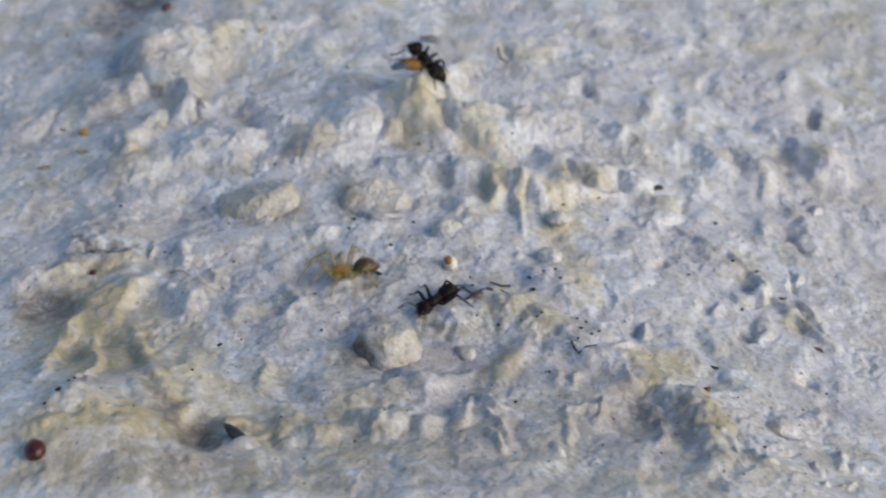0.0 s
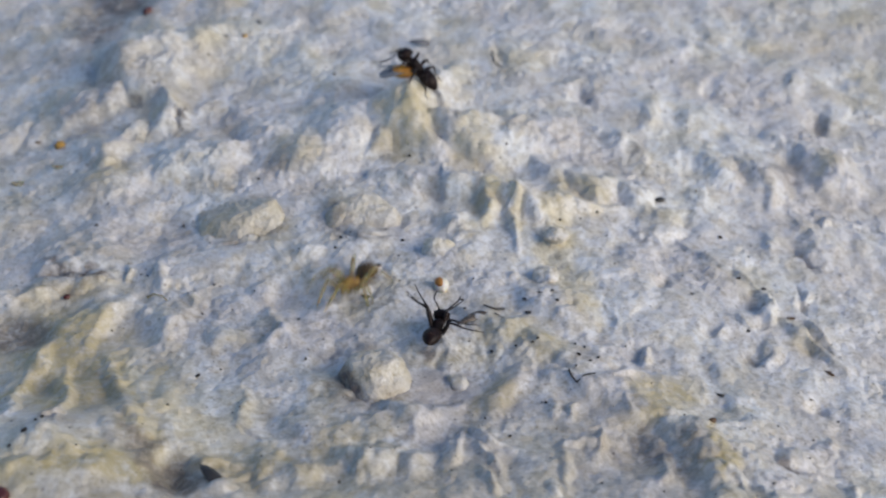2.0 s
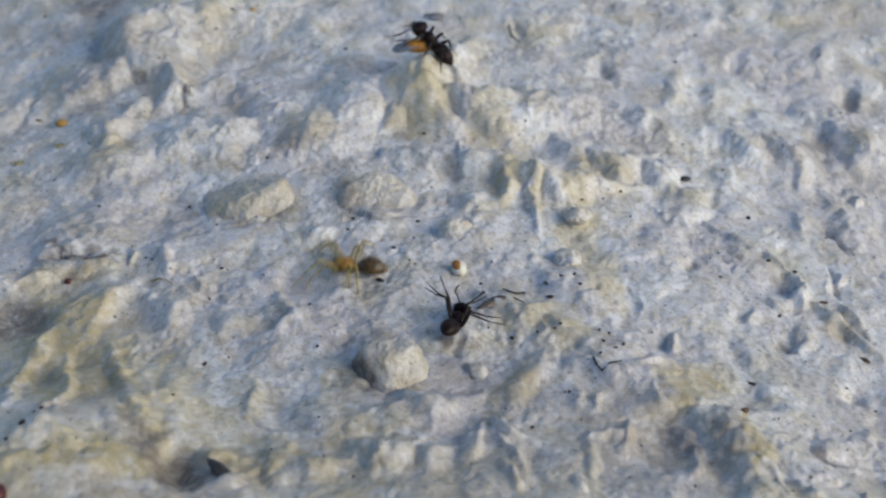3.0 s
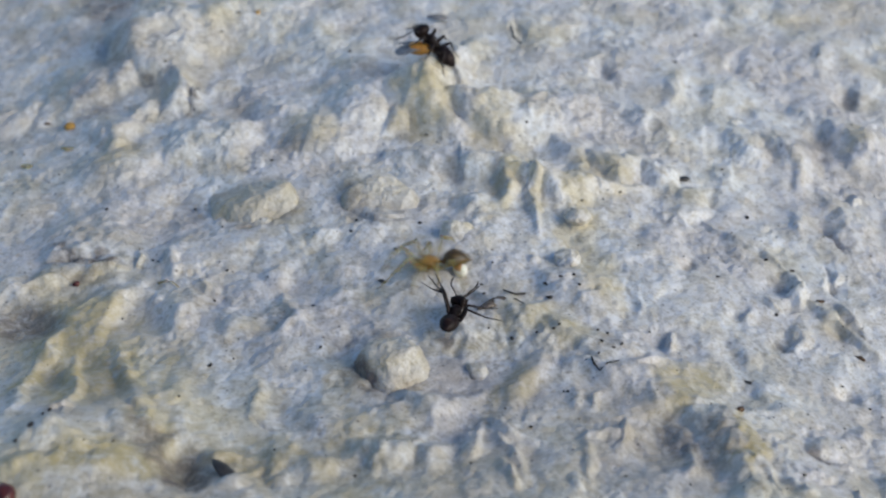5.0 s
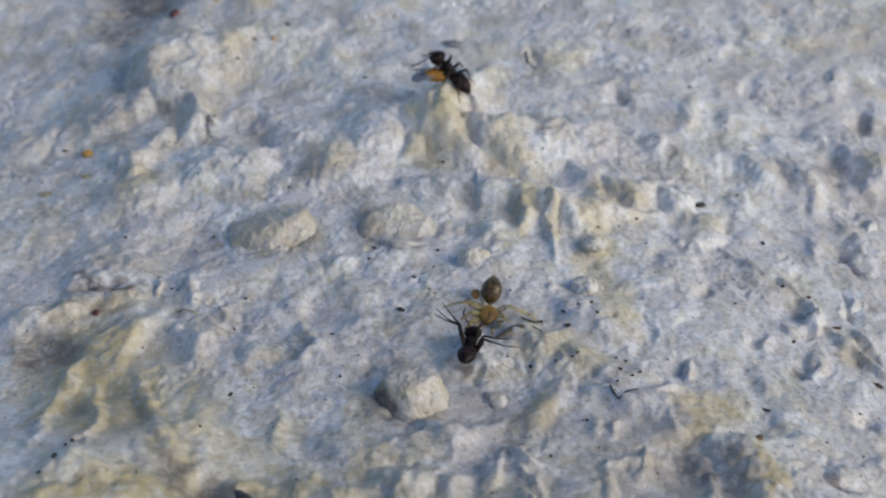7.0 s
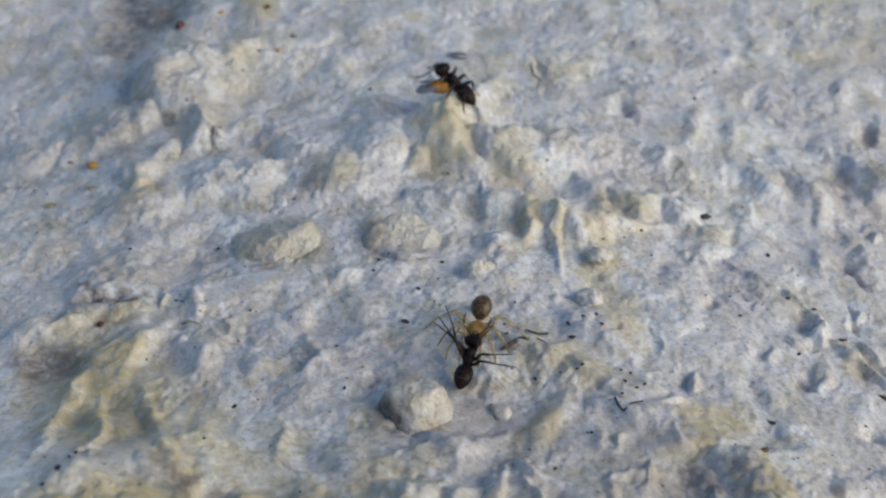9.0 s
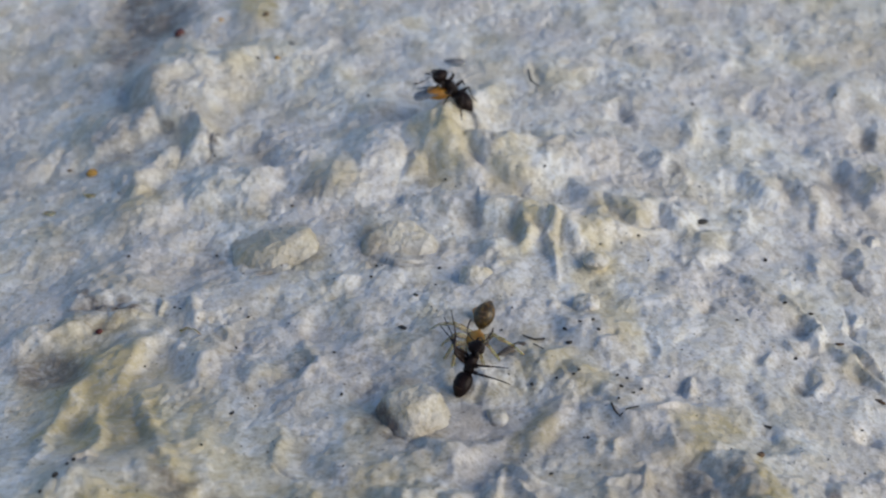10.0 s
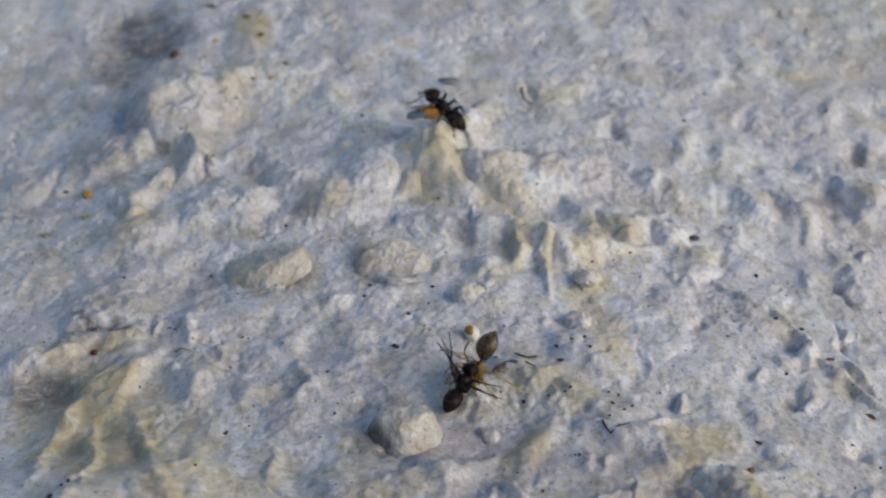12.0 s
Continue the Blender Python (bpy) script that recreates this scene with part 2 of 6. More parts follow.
def radius_at(x, y, cx, cy, a, b, turn):
    c, s = math.cos(turn), math.sin(turn)
    u, v = (x - cx) * c + (y - cy) * s, (y - cy) * c - (x - cx) * s
    return np.sqrt((u / a) ** 2 + (v / b) ** 2)


def base(x, y):
    """The broad lie of the surface: rising towards the near left corner, falling off gently to both sides and to the far left."""
    k = np.exp(-((x / 75.0) ** 2 + ((y - 15) / 85.0) ** 2))
    z = 0.3 - 0.0042 * np.clip(x, 0, None) ** 2 * (1 - 0.6 * np.clip((y - 25) / 45, 0, 1)) + 0.0013 * np.clip(y - 33, 0, 45) ** 2 - 0.0018 * np.clip(-2 - x, 0, 45) ** 2 - 0.22 * np.clip(-29 - x, 0, 16) * np.clip((y - 24) / 16, 0, 1)
    z = z + 0.0065 * np.clip(4 - y, 0, 40) ** 2
    return k * (z + 5.5 * np.exp(-(((x + 28) / 11.0) ** 2 + ((y + 15) / 9.5) ** 2)))


def height(x, y):
    """The height of the limewashed surface at places x, y (arrays, mm)."""
    z = base(x, y)
    wx = x + 0.55 * grad(x / 3.3, y / 3.3, 11) + 0.26 * grad(x / 1.1, y / 1.1, 13) + 0.07 * grad(x / 0.5, y / 0.5, 17)
    wy = y + 0.55 * grad(x / 3.3, y / 3.3, 12) + 0.26 * grad(x / 1.1, y / 1.1, 14) + 0.07 * grad(x / 0.5, y / 0.5, 18)
    for cx, cy, a, b, turn, h, edge in FORMS:
        d = radius_at(wx, wy, cx, cy, a, b, turn)
        s = np.clip((1.12 - d) / (1.12 * edge), 0, 1)
        z = z + h * s * s * (3 - 2 * s)
    sx, sy = x + 0.5 * grad(x / 3.3, y / 3.3, 21) + 0.2 * grad(x / 1.3, y / 1.3, 23), y + 0.5 * grad(x / 3.3, y / 3.3, 22) + 0.2 * grad(x / 1.3, y / 1.3, 24)
    rise = np.zeros_like(x)
    for cx, cy, reach, soft, facets in CRAGS:
        near = (np.abs(x - cx) < reach) & (np.abs(y - cy) < reach)
        if near.any():
            u, v = sx[near] - cx, sy[near] - cy
            total = 0
            for way, steep, top in facets:
                f = top - math.tan(math.radians(steep)) * (u * math.cos(math.radians(way)) + v * math.sin(math.radians(way)))
                total = total + np.exp(np.clip(-f / soft, -60, 60))
            rise[near] = np.maximum(rise[near], soft * np.log1p(np.exp(np.clip(-np.log(total), -60, 60))))
    z = z + rise * (1 + 0.14 * grad(x / 2.4, y / 2.4, 41)) + np.clip(rise, 0, 1) * (0.16 * grad(wx / 1.4, wy / 1.4, 42) + 0.09 * grad(x / 0.7, y / 0.7, 43))
    calm = np.clip(0.75 + 0.6 * grad(x / 11.0, y / 11.0, 5), 0.2, 1.2)
    z = z + 0.38 * grad(x / 8.0, y / 8.0, 1) + 0.30 * grad(wx / 3.9, wy / 3.9, 2)
    z = z + calm * (0.16 * knobs(wx, wy, 2.9, 3, 0.6) + 0.11 * knobs(wx, wy, 1.5, 4, 0.55))
    crumble = np.clip(0.4 + 0.9 * grad(x / 6.0, y / 6.0, 9), 0, 1)
    fine = 0.5 + 0.9 * crumble
    z = z + calm * 0.13 * grad(x / 1.7, y / 1.7, 6) + fine * (0.056 * grad(wx / 0.85, wy / 0.85, 7) + 0.036 * grad(x / 0.42, y / 0.42, 8))
    z = z - 0.05 * crumble * np.clip(1 - 4.5 * np.abs(grad(wx / 1.9, wy / 1.9, 10)), 0, 1)
    z = z - crumble * 0.18 * knobs(x, y, 1.1, 15, 0.3) - 0.06 * knobs(x, y, 0.6, 16, 0.25)
    return z


# far left: a broad lump, its lower neighbour, the hollow beside it
lump(-31.35, 35.32, 4.69, 1.39, 164, 0.5, 1.0)
lump(-35.26, 62.07, 5.75, 3.78, 132, -0.56, 1)
lump(-34.06, 52.13, 10.36, 0.98, 100, -0.225, 1)
lump(-41.35, 57.22, 6.22, 3.97, 136, 0.3, 1.0)
# far middle
lump(-18.03, 45.31, 4.02, 2.59, 109, -0.225, 1)
lump(-19.03, 38.78, 5.82, 2.44, 100, -0.375, 1)
lump(-12.17, 49.64, 6.48, 3.39, 97, 0.5, 1.0)
lump(-10.79, 40.72, 1.43, 0.86, 170, 0.4, 1.0)
lump(-5.40, 40.58, 3.90, 3.07, 174, -0.34, 1)
lump(5.91, 39.62, 3.83, 2.70, 81, -0.3, 1)
lump(12.15, 48.89, 2.02, 1.15, 80, -0.225, 1)
lump(7.71, 51.37, 2.63, 1.03, 86, -0.19, 1)
lump(16.31, 44.44, 3.26, 1.20, 82, -0.34, 1)
lump(13.07, 45.79, 1.88, 1.48, -138, -0.13, 1)
lump(11.63, 40.89, 2.30, 1.79, 60, 0.4, 1.0)
lump(20.25, 53.28, 4.04, 2.57, 69, -0.15, 1)
lump(15.26, 52.58, 3.16, 2.36, -141, -0.11, 1)
lump(8.51, 56.66, 2.33, 1.98, -133, -0.15, 1)
lump(26.39, 53.63, 3.71, 2.49, -134, 0.4, 1.0)
lump(18.18, 40.81, 2.99, 2.08, -145, -0.15, 1)
lump(22.60, 41.48, 4.38, 1.21, 81, 0.5, 1.0)
# far right
lump(29.73, 48.09, 2.11, 1.24, 65, -0.34, 0.7)
lump(25.96, 47.81, 3.58, 2.39, -129, -0.19, 1)
lump(26.46, 41.42, 1.93, 1.22, 61, 0.5, 1.0)
lump(40.14, 43.88, 2.66, 1.63, 71, -0.415, 0.7)
lump(37.71, 55.82, 2.83, 1.74, -145, -0.225, 1)
lump(43.03, 51.16, 2.06, 1.28, 116, -0.225, 1)
lump(34.99, 53.93, 4.56, 1.97, 74, -0.15, 1)
lump(36.90, 46.52, 2.28, 0.95, 73, -0.15, 1)
lump(28.88, 38.84, 2.72, 1.69, -143, -0.225, 1)
lump(33.69, 41.85, 2.52, 1.58, -131, -0.19, 1)
lump(31.75, 44.76, 2.83, 1.32, 72, -0.13, 1)
lump(38.72, 50.40, 3.66, 1.44, 73, 0.5, 1.0)
lump(42.32, 45.29, 3.02, 1.62, 64, 0.4, 1.0)
lump(34.82, 35.30, 2.56, 1.01, 73, -0.26, 1)
lump(35.35, 32.88, 3.73, 1.50, 73, -0.34, 1)
lump(32.84, 29.33, 2.75, 1.11, 81, 0.5, 1.0)
lump(25.27, 33.47, 2.63, 1.64, 62, -0.15, 1)
lump(25.41, 26.75, 2.91, 1.47, 72, 0.4, 1.0)
lump(21.37, 22.46, 3.35, 2.06, 67, 0.6, 0.6)
lump(23.63, 22.96, 3.06, 1.28, 77, -0.19, 1)
lump(26.40, 21.49, 2.38, 1.45, -147, -0.19, 1)
lump(28.13, 27.44, 2.86, 1.57, -152, -0.15, 1)
lump(33.15, 22.21, 3.83, 1.15, 83, -0.375, 1)
lump(37.28, 26.65, 1.39, 0.59, 70, 0.5, 1.0)
lump(30.99, 20.87, 3.57, 0.98, 77, 0.4, 1.0)
# left middle
lump(-31.10, 31.66, 1.52, 0.71, 108, 0.4, 1.0)
lump(-32.55, 27.55, 4.54, 2.46, 113, -0.26, 1)
lump(-34.03, 22.51, 3.14, 1.61, 157, -0.19, 1)
lump(-36.19, 18.94, 3.82, 2.22, 151, -0.19, 1)
lump(-21.14, 20.04, 5.40, 2.18, 101, -0.3, 1)
lump(-24.85, 25.47, 3.16, 2.18, 125, -0.19, 1)
lump(-9.91, 25.48, 3.31, 2.14, 171, -0.34, 1)
lump(-10.87, 21.52, 3.58, 2.84, 109, -0.15, 1)
lump(-9.76, 15.51, 1.57, 1.37, 143, 0.5, 1.0)
lump(-24.08, 12.32, 1.45, 0.46, 101, 0.5, 1.0)
lump(-21.41, 12.02, 2.37, 0.64, 99, 0.6, 1.0)
lump(-21.85, 7.27, 0.99, 0.73, 128, 0.5, 1.0)
lump(-18.27, 8.83, 1.38, 0.79, 105, 0.5, 1.0)
lump(-21.84, 9.96, 3.46, 1.75, 166, -0.15, 1)
lump(-33.92, 9.33, 2.74, 1.73, 147, 0.8, 1.0)
lump(-31.96, 5.65, 4.36, 2.68, 151, -0.45, 1)
# near left: yellow-stained ridges round two hollows
lump(-16.30, -14.71, 3.43, 2.66, 90, -1.015, 1)
lump(-19.80, 3.78, 3.01, 1.29, 102, 0.7, 1.0)
lump(-18.09, -6.25, 4.65, 1.57, 100, 0.4, 1.0)
lump(-13.73, 5.49, 1.75, 1.28, 109, -0.19, 1)
lump(-11.31, 5.56, 3.11, 0.80, 108, 0.5, 1.0)
lump(-12.77, 9.93, 1.88, 1.55, 121, 0.6, 0.7)
lump(-8.36, 11.31, 3.19, 1.95, 174, 0.5, 1.0)
lump(-7.27, 7.57, 1.34, 1.14, 164, 0.5, 1.0)
lump(-4.15, 6.44, 2.63, 2.11, 176, 0.5, 1.0)
lump(-9.40, 6.07, 3.65, 1.21, 110, -0.225, 1)
lump(-6.26, 4.19, 2.60, 1.49, 177, -0.19, 1)
lump(-6.80, 1.88, 2.36, 1.67, 174, -0.375, 1)
lump(-11.93, 0.05, 2.61, 2.12, 158, 0.4, 1.0)
lump(-17.06, 7.78, 2.76, 2.05, 116, -0.15, 1)
# centre and the row of knobs
lump(0.99, 24.47, 4.01, 1.60, 89, -0.375, 1)
lump(7.04, 19.73, 2.04, 1.43, 80, -0.26, 1)
lump(8.34, 21.12, 5.17, 0.63, 89, 0.6, 0.8)
lump(12.46, 26.31, 1.32, 0.88, 74, 0.5, 1.0)
lump(16.14, 17.68, 2.06, 1.33, 71, -0.3, 1)
lump(4.45, 16.17, 2.28, 1.90, -164, -0.15, 1)
lump(2.32, 14.80, 2.52, 2.12, 81, 0.3, 1.0)
lump(-0.13, 15.70, 1.91, 0.90, 90, -0.19, 1)
lump(4.59, 13.00, 1.88, 1.28, -172, -0.15, 1)
lump(7.76, 12.39, 0.78, 0.54, 79, 0.4, 1.0)
lump(8.57, 2.93, 3.42, 2.33, 78, 0.6, 1.0)
lump(14.78, 6.61, 1.43, 0.94, 72, -0.19, 1)
lump(17.02, 2.93, 2.41, 0.83, 81, -0.26, 1)
lump(18.09, 2.54, 2.17, 0.64, 81, 0.8, 1.0)
lump(20.65, 13.70, 1.60, 0.97, 76, -0.26, 1)
lump(23.74, 15.47, 2.20, 1.43, 155, -0.15, 1)
lump(3.59, 0.48, 2.63, 2.44, -134, -0.225, 1)
lump(1.43, -4.03, 3.43, 2.44, 87, -0.26, 1)
ridge(7.77, 0.34, 4.80, -6.09, 1.66, 0.7, 1.0)
ridge(3.28, -7.74, 6.55, -10.57, 0.55, 0.7, 1.0)
ridge(3.19, -7.95, 2.00, -13.41, 0.50, 0.6, 1.0)
ridge(4.15, -13.20, 5.13, -16.11, 0.48, 0.6, 1.0)
lump(-3.30, -9.02, 1.56, 1.43, 173, 0.26, 1.0)
# near middle
lump(-12.88, -5.72, 4.27, 0.80, 100, 0.36, 1.0)
lump(-10.43, -13.73, 2.75, 2.03, 98, 0.7, 0.8)
lump(-10.85, -6.72, 3.79, 1.43, 96, -0.225, 1)
lump(10.22, -12.74, 3.40, 0.75, 84, 0.45, 1.0)
lump(11.59, -5.08, 1.42, 0.49, 71, 0.39, 1.0)
lump(9.90, -5.05, 1.59, 0.64, 83, 0.26, 1.0)
lump(12.77, -9.28, 2.32, 0.47, 83, 0.45, 1.0)
lump(6.65, -12.66, 2.63, 2.24, -146, -0.26, 1)
lump(8.51, -7.83, 3.41, 2.02, -168, -0.225, 1)
lump(3.63, -12.05, 2.04, 1.27, 85, -0.19, 1)
lump(9.07, -15.34, 1.68, 0.58, 84, 0.39, 1.0)
lump(0.59, -9.97, 3.41, 1.39, 89, -0.19, 1)
# near right: a bent crest over a hollow
lump(15.56, -8.83, 4.92, 2.86, 73, -0.375, 1)
lump(17.10, -11.99, 2.18, 0.53, 80, 0.39, 1.0)
lump(27.53, 12.44, 2.71, 1.66, 61, -0.26, 1)
lump(29.09, 11.17, 1.76, 1.09, 57, 0.9, 0.7)
ridge(29.53, 11.06, 33.96, 4.85, 0.82, 0.8, 1.0)
lump(28.03, 9.55, 1.27, 0.68, 68, -0.26, 1)
lump(24.71, 7.83, 1.19, 0.69, 67, 0.5, 1.0)
lump(23.36, 7.04, 1.85, 1.03, 70, -0.225, 1)
lump(26.88, 5.09, 1.38, 1.12, 67, -0.34, 1)
lump(28.55, 5.95, 2.70, 0.88, 76, 0.5, 1.0)
lump(32.92, 13.17, 2.40, 0.84, 93, -0.3, 1)
lump(32.57, 14.19, 1.26, 0.70, 63, 0.6, 1.0)
lump(31.73, 6.42, 1.66, 1.04, 51, -0.26, 1)
lump(26.11, 16.71, 1.57, 0.92, 144, -0.19, 1)
ridge(26.49, 16.43, 28.39, 14.90, 0.53, 0.4, 1.0)
lump(30.81, -0.94, 1.82, 1.14, -141, -0.34, 1)
lump(30.30, -5.97, 1.68, 0.96, 57, 0.33, 1.0)
lump(31.55, -3.70, 2.44, 0.88, 71, -0.19, 1)
lump(23.26, -2.67, 2.23, 1.04, 113, -0.225, 1)
lump(24.54, -1.30, 1.60, 0.98, 62, 0.2, 1.0)
lump(23.47, 2.51, 2.67, 0.95, 88, 0.4, 1.0)
lump(20.53, 3.33, 2.14, 1.53, -132, 0.4, 1.0)
lump(31.06, 2.79, 3.08, 1.28, 71, 0.3, 1.0)
# skirts of limewash round the set stones
lump(10.32, 11.73, 2.31, 1.53, 77, 0.4, 0.9)
# stains; many of the dark ones paint shade into the colour
stain("ochre", -26.72, 0.22, 12.24, 6.02, 112, 0.88)
stain("ochre", -21.84, -16.08, 7.09, 2.75, -162, 0.97)
stain("ochre", -18.42, -4.25, 6.54, 2.80, 102, 0.65)
stain("ochre", -19.04, -9.83, 4.85, 1.49, 99, 0.78)
stain("ochre", -11.38, -13.83, 3.72, 3.36, 171, 0.78)
stain("ochre", -14.39, 20.37, 3.92, 2.90, 110, 0.78)
stain("ochre", 18.45, -2.34, 3.83, 2.40, 68, 0.78)
stain("ochre", 21.63, -9.28, 5.45, 0.68, 87, 0.97)
stain("ochre", 6.16, 24.58, 2.32, 1.28, 85, 0.72)
stain("ochre", 8.28, 22.56, 5.12, 0.68, 87, 0.52)
stain("ochre", 12.51, 23.54, 5.65, 1.96, 84, 0.65)
stain("ochre", 15.99, 26.34, 3.68, 1.50, 81, 0.45)
stain("ochre", 5.51, -3.86, 4.11, 1.67, 76, 0.65)
stain("ochre", 8.60, 3.27, 3.56, 2.55, 76, 0.52)
stain("ochre", 5.61, 3.74, 2.79, 1.21, 86, 0.65)
stain("ochre", 12.62, 10.15, 3.73, 1.80, 81, 0.52)
stain("ochre", -28.47, 29.25, 3.22, 1.94, 116, 0.65)
stain("ochre", -11.51, 31.12, 3.91, 3.01, 108, 0.52)
stain("ochre", 4.39, 32.46, 4.81, 1.86, 88, 0.52)
stain("ochre", -1.06, 38.41, 5.14, 2.13, 90, 0.59)
stain("ochre", -3.64, 34.33, 3.95, 1.30, 91, 0.52)
stain("ochre", 42.90, 59.59, 10.28, 6.45, -149, 0.23)
stain("ochre", 38.98, 35.83, 3.25, 1.46, 69, 0.52)
stain("ochre", -20.24, 56.41, 4.07, 2.87, 143, 0.45)
stain("ochre", -28.38, 55.49, 5.40, 2.88, 108, 0.45)
stain("ochre", -24.10, 42.82, 3.59, 2.12, 110, 0.26)
stain("ochre", -6.19, -9.58, 4.29, 1.93, 94, 0.52)
stain("ochre", 31.77, 8.04, 3.76, 1.17, 124, 0.45)
stain("ochre", 2.57, 51.48, 7.11, 3.45, 88, 0.26)
stain("ochre", 9.91, 49.62, 4.76, 2.83, 81, 0.33)
stain("ochre", 10.08, -12.36, 3.55, 1.13, 83, 0.39)
stain("ochre", -25.35, 6.76, 2.39, 1.49, 114, 0.65)
stain("ochre", -19.60, -14.77, 12.04, 4.53, -169, 0.45)
stain("ochre", -3.12, -15.58, 18.56, 4.32, -176, 0.39)
stain("ochre", 14.47, -7.77, 13.01, 5.45, -165, 0.26)
# many hollows are tinted darker here, painting in their shade
stain("grime_shade", -35.81, 60.34, 5.74, 3.41, 117, 0.8)
# shade on the left of the far-left lump, painted brown
stain("grime_shade", -32.17, 47.80, 8.38, 2.27, 102, 0.52)
stain("grime_shade", -33.53, 40.93, 3.94, 2.38, 147, 0.57)
stain("grime_shade", -16.05, -15.80, 2.96, 2.72, 68, 0.97)
stain("grime_shade", -15.40, -16.61, 1.78, 1.56, -158, 0.97)
stain("grime_shade", -19.29, -12.50, 3.71, 1.09, 112, 0.75)
stain("grime_shade", -31.70, 5.20, 3.97, 2.56, 146, 0.8)
stain("grime_shade", -23.80, -4.59, 6.42, 1.59, 104, 0.34)
stain("grime_shade", -28.44, -3.15, 5.28, 1.21, 107, 0.23)
# shadow under the left ledge, painted dark
stain("grime_shade", -29.71, 13.63, 3.09, 0.63, 157, 0.97)
stain("grime_shade", -28.94, 11.55, 3.64, 1.14, 161, 0.4)
stain("grime_shade", -25.70, -11.07, 3.41, 1.81, 111, 0.4)
stain("grime_shade", 16.16, -8.53, 2.98, 1.55, 75, 0.69)
stain("grime_shade", 19.16, -9.73, 4.17, 2.27, 70, 0.57)
stain("grime_shade", 20.69, 35.11, 2.57, 0.74, 81, 0.57)
stain("grime_shade", 16.48, 43.38, 2.24, 0.55, 84, 0.46)
stain("grime_shade", 40.24, 43.31, 2.10, 0.98, 69, 0.46)
stain("grime_shade", 35.30, 33.70, 2.38, 1.22, 67, 0.57)
stain("grime_shade", -21.06, 19.61, 4.30, 1.67, 101, 0.4)
stain("grime_shade", -2.56, 31.84, 2.89, 1.54, 91, 0.4)
stain("grime_shade", -12.88, 28.80, 1.79, 1.45, 120, 0.52)
stain("grime_shade", 1.73, 24.36, 2.65, 0.98, 89, 0.46)
stain("grime_shade", 4.93, 24.50, 1.07, 0.49, 87, 0.57)
stain("grime_shade", 5.09, 21.86, 1.39, 0.96, 83, 0.34)
# shadow painted in the hollow left of the main stone
stain("grime_shade", -6.99, 1.69, 1.92, 1.26, 175, 0.57)
stain("grime_shade", 12.58, 1.98, 2.02, 1.26, 76, 0.52)
stain("grime_shade", 27.95, 12.35, 1.54, 0.88, 65, 0.57)
stain("grime_shade", 26.52, 4.60, 1.02, 0.68, -133, 0.57)
# shadow in front of the near-right chip, painted dark
stain("grime_shade", 26.37, -9.67, 1.71, 0.54, 145, 0.8)
stain("grime_shade", -18.24, 36.56, 3.70, 1.58, 100, 0.34)
# ground darkened round and left of the set stones, painting their shade
stain("grime_shade", -3.50, -1.82, 4.86, 3.38, 93, 0.57)
stain("grime_shade", -5.57, -1.80, 3.23, 1.24, 93, 0.69)
stain("grime_shade", -7.65, 20.06, 2.53, 1.43, 95, 0.69)
stain("grime_shade", -5.03, 20.25, 4.24, 3.82, 169, 0.4)
stain("grime_shade", -14.48, 17.61, 3.20, 0.81, -150, 0.69)
stain("grime_shade", -26.77, 44.17, 4.99, 3.13, 117, 0.29)
stain("grime_shade", 2.88, 34.89, 3.00, 1.05, 89, 0.4)
# broad faint darkening of near and left ground, painting in weaker light
stain("grime_shade", -6.87, -14.32, 14.83, 3.82, -178, 0.34)
stain("grime_shade", 2.55, -8.81, 6.38, 5.58, -159, 0.29)
stain("grime_shade", 13.42, -9.95, 7.04, 5.12, -146, 0.34)
stain("grime_shade", 2.26, -3.31, 4.58, 4.21, -152, 0.4)
stain("grime_shade", -9.13, -4.00, 5.80, 5.05, 159, 0.23)
stain("grime_shade", -15.34, 0.39, 7.78, 5.26, 167, 0.23)
stain("grime_shade", -29.74, 4.28, 7.33, 4.21, 158, 0.14)
stain("grime_shade", -29.37, 16.29, 12.59, 4.66, 167, 0.14)
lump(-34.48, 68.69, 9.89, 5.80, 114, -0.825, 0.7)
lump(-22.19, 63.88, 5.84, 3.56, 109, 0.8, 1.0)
stain("grime_shade", -33.91, 67.63, 8.92, 5.11, 113, 0.86)
stain("ochre", -22.11, 65.81, 3.77, 2.39, 111, 0.91)
stain("ochre", 43.90, 71.10, 11.88, 7.41, -155, 0.26)
stain("ochre", -16.92, -20.77, 14.00, 2.77, -178, 0.52)
# near edge darkened too, standing in for its dimmer light
stain("grime_shade", -16.99, -20.26, 12.27, 2.39, -178, 0.4)
stain("grime_shade", 0.54, -19.39, 14.36, 3.19, -176, 0.34)
stain("ochre", 18.76, -17.66, 12.14, 2.74, -167, 0.39)
# more broad tint that paints the near and left ground dimmer
stain("grime_shade", 4.64, -5.30, 5.35, 4.22, -164, 0.29)
stain("grime_shade", 13.72, -13.92, 8.08, 3.79, -165, 0.34)
stain("grime_shade", -12.20, 3.09, 11.19, 4.27, 177, 0.18)
stain("grime_shade", -26.27, 17.60, 12.96, 4.76, 168, 0.16)
# knobs under the wash
lump(11.62, 18.34, 1.44, 1.15, 54, 0.8, 0.5)
# wide dark tint, again painting dimmer light near and left
stain("grime_shade", 14.55, -7.07, 6.94, 4.07, -160, 0.23)
stain("grime_shade", -24.03, 9.59, 12.17, 4.36, 170, 0.17)
stain("grime_shade", -3.32, -8.18, 9.81, 3.58, -178, 0.23)
stain("ochre", -28.40, 49.58, 8.95, 4.31, 106, 0.17)
stain("ochre", -24.74, 40.57, 4.57, 2.23, 105, 0.17)
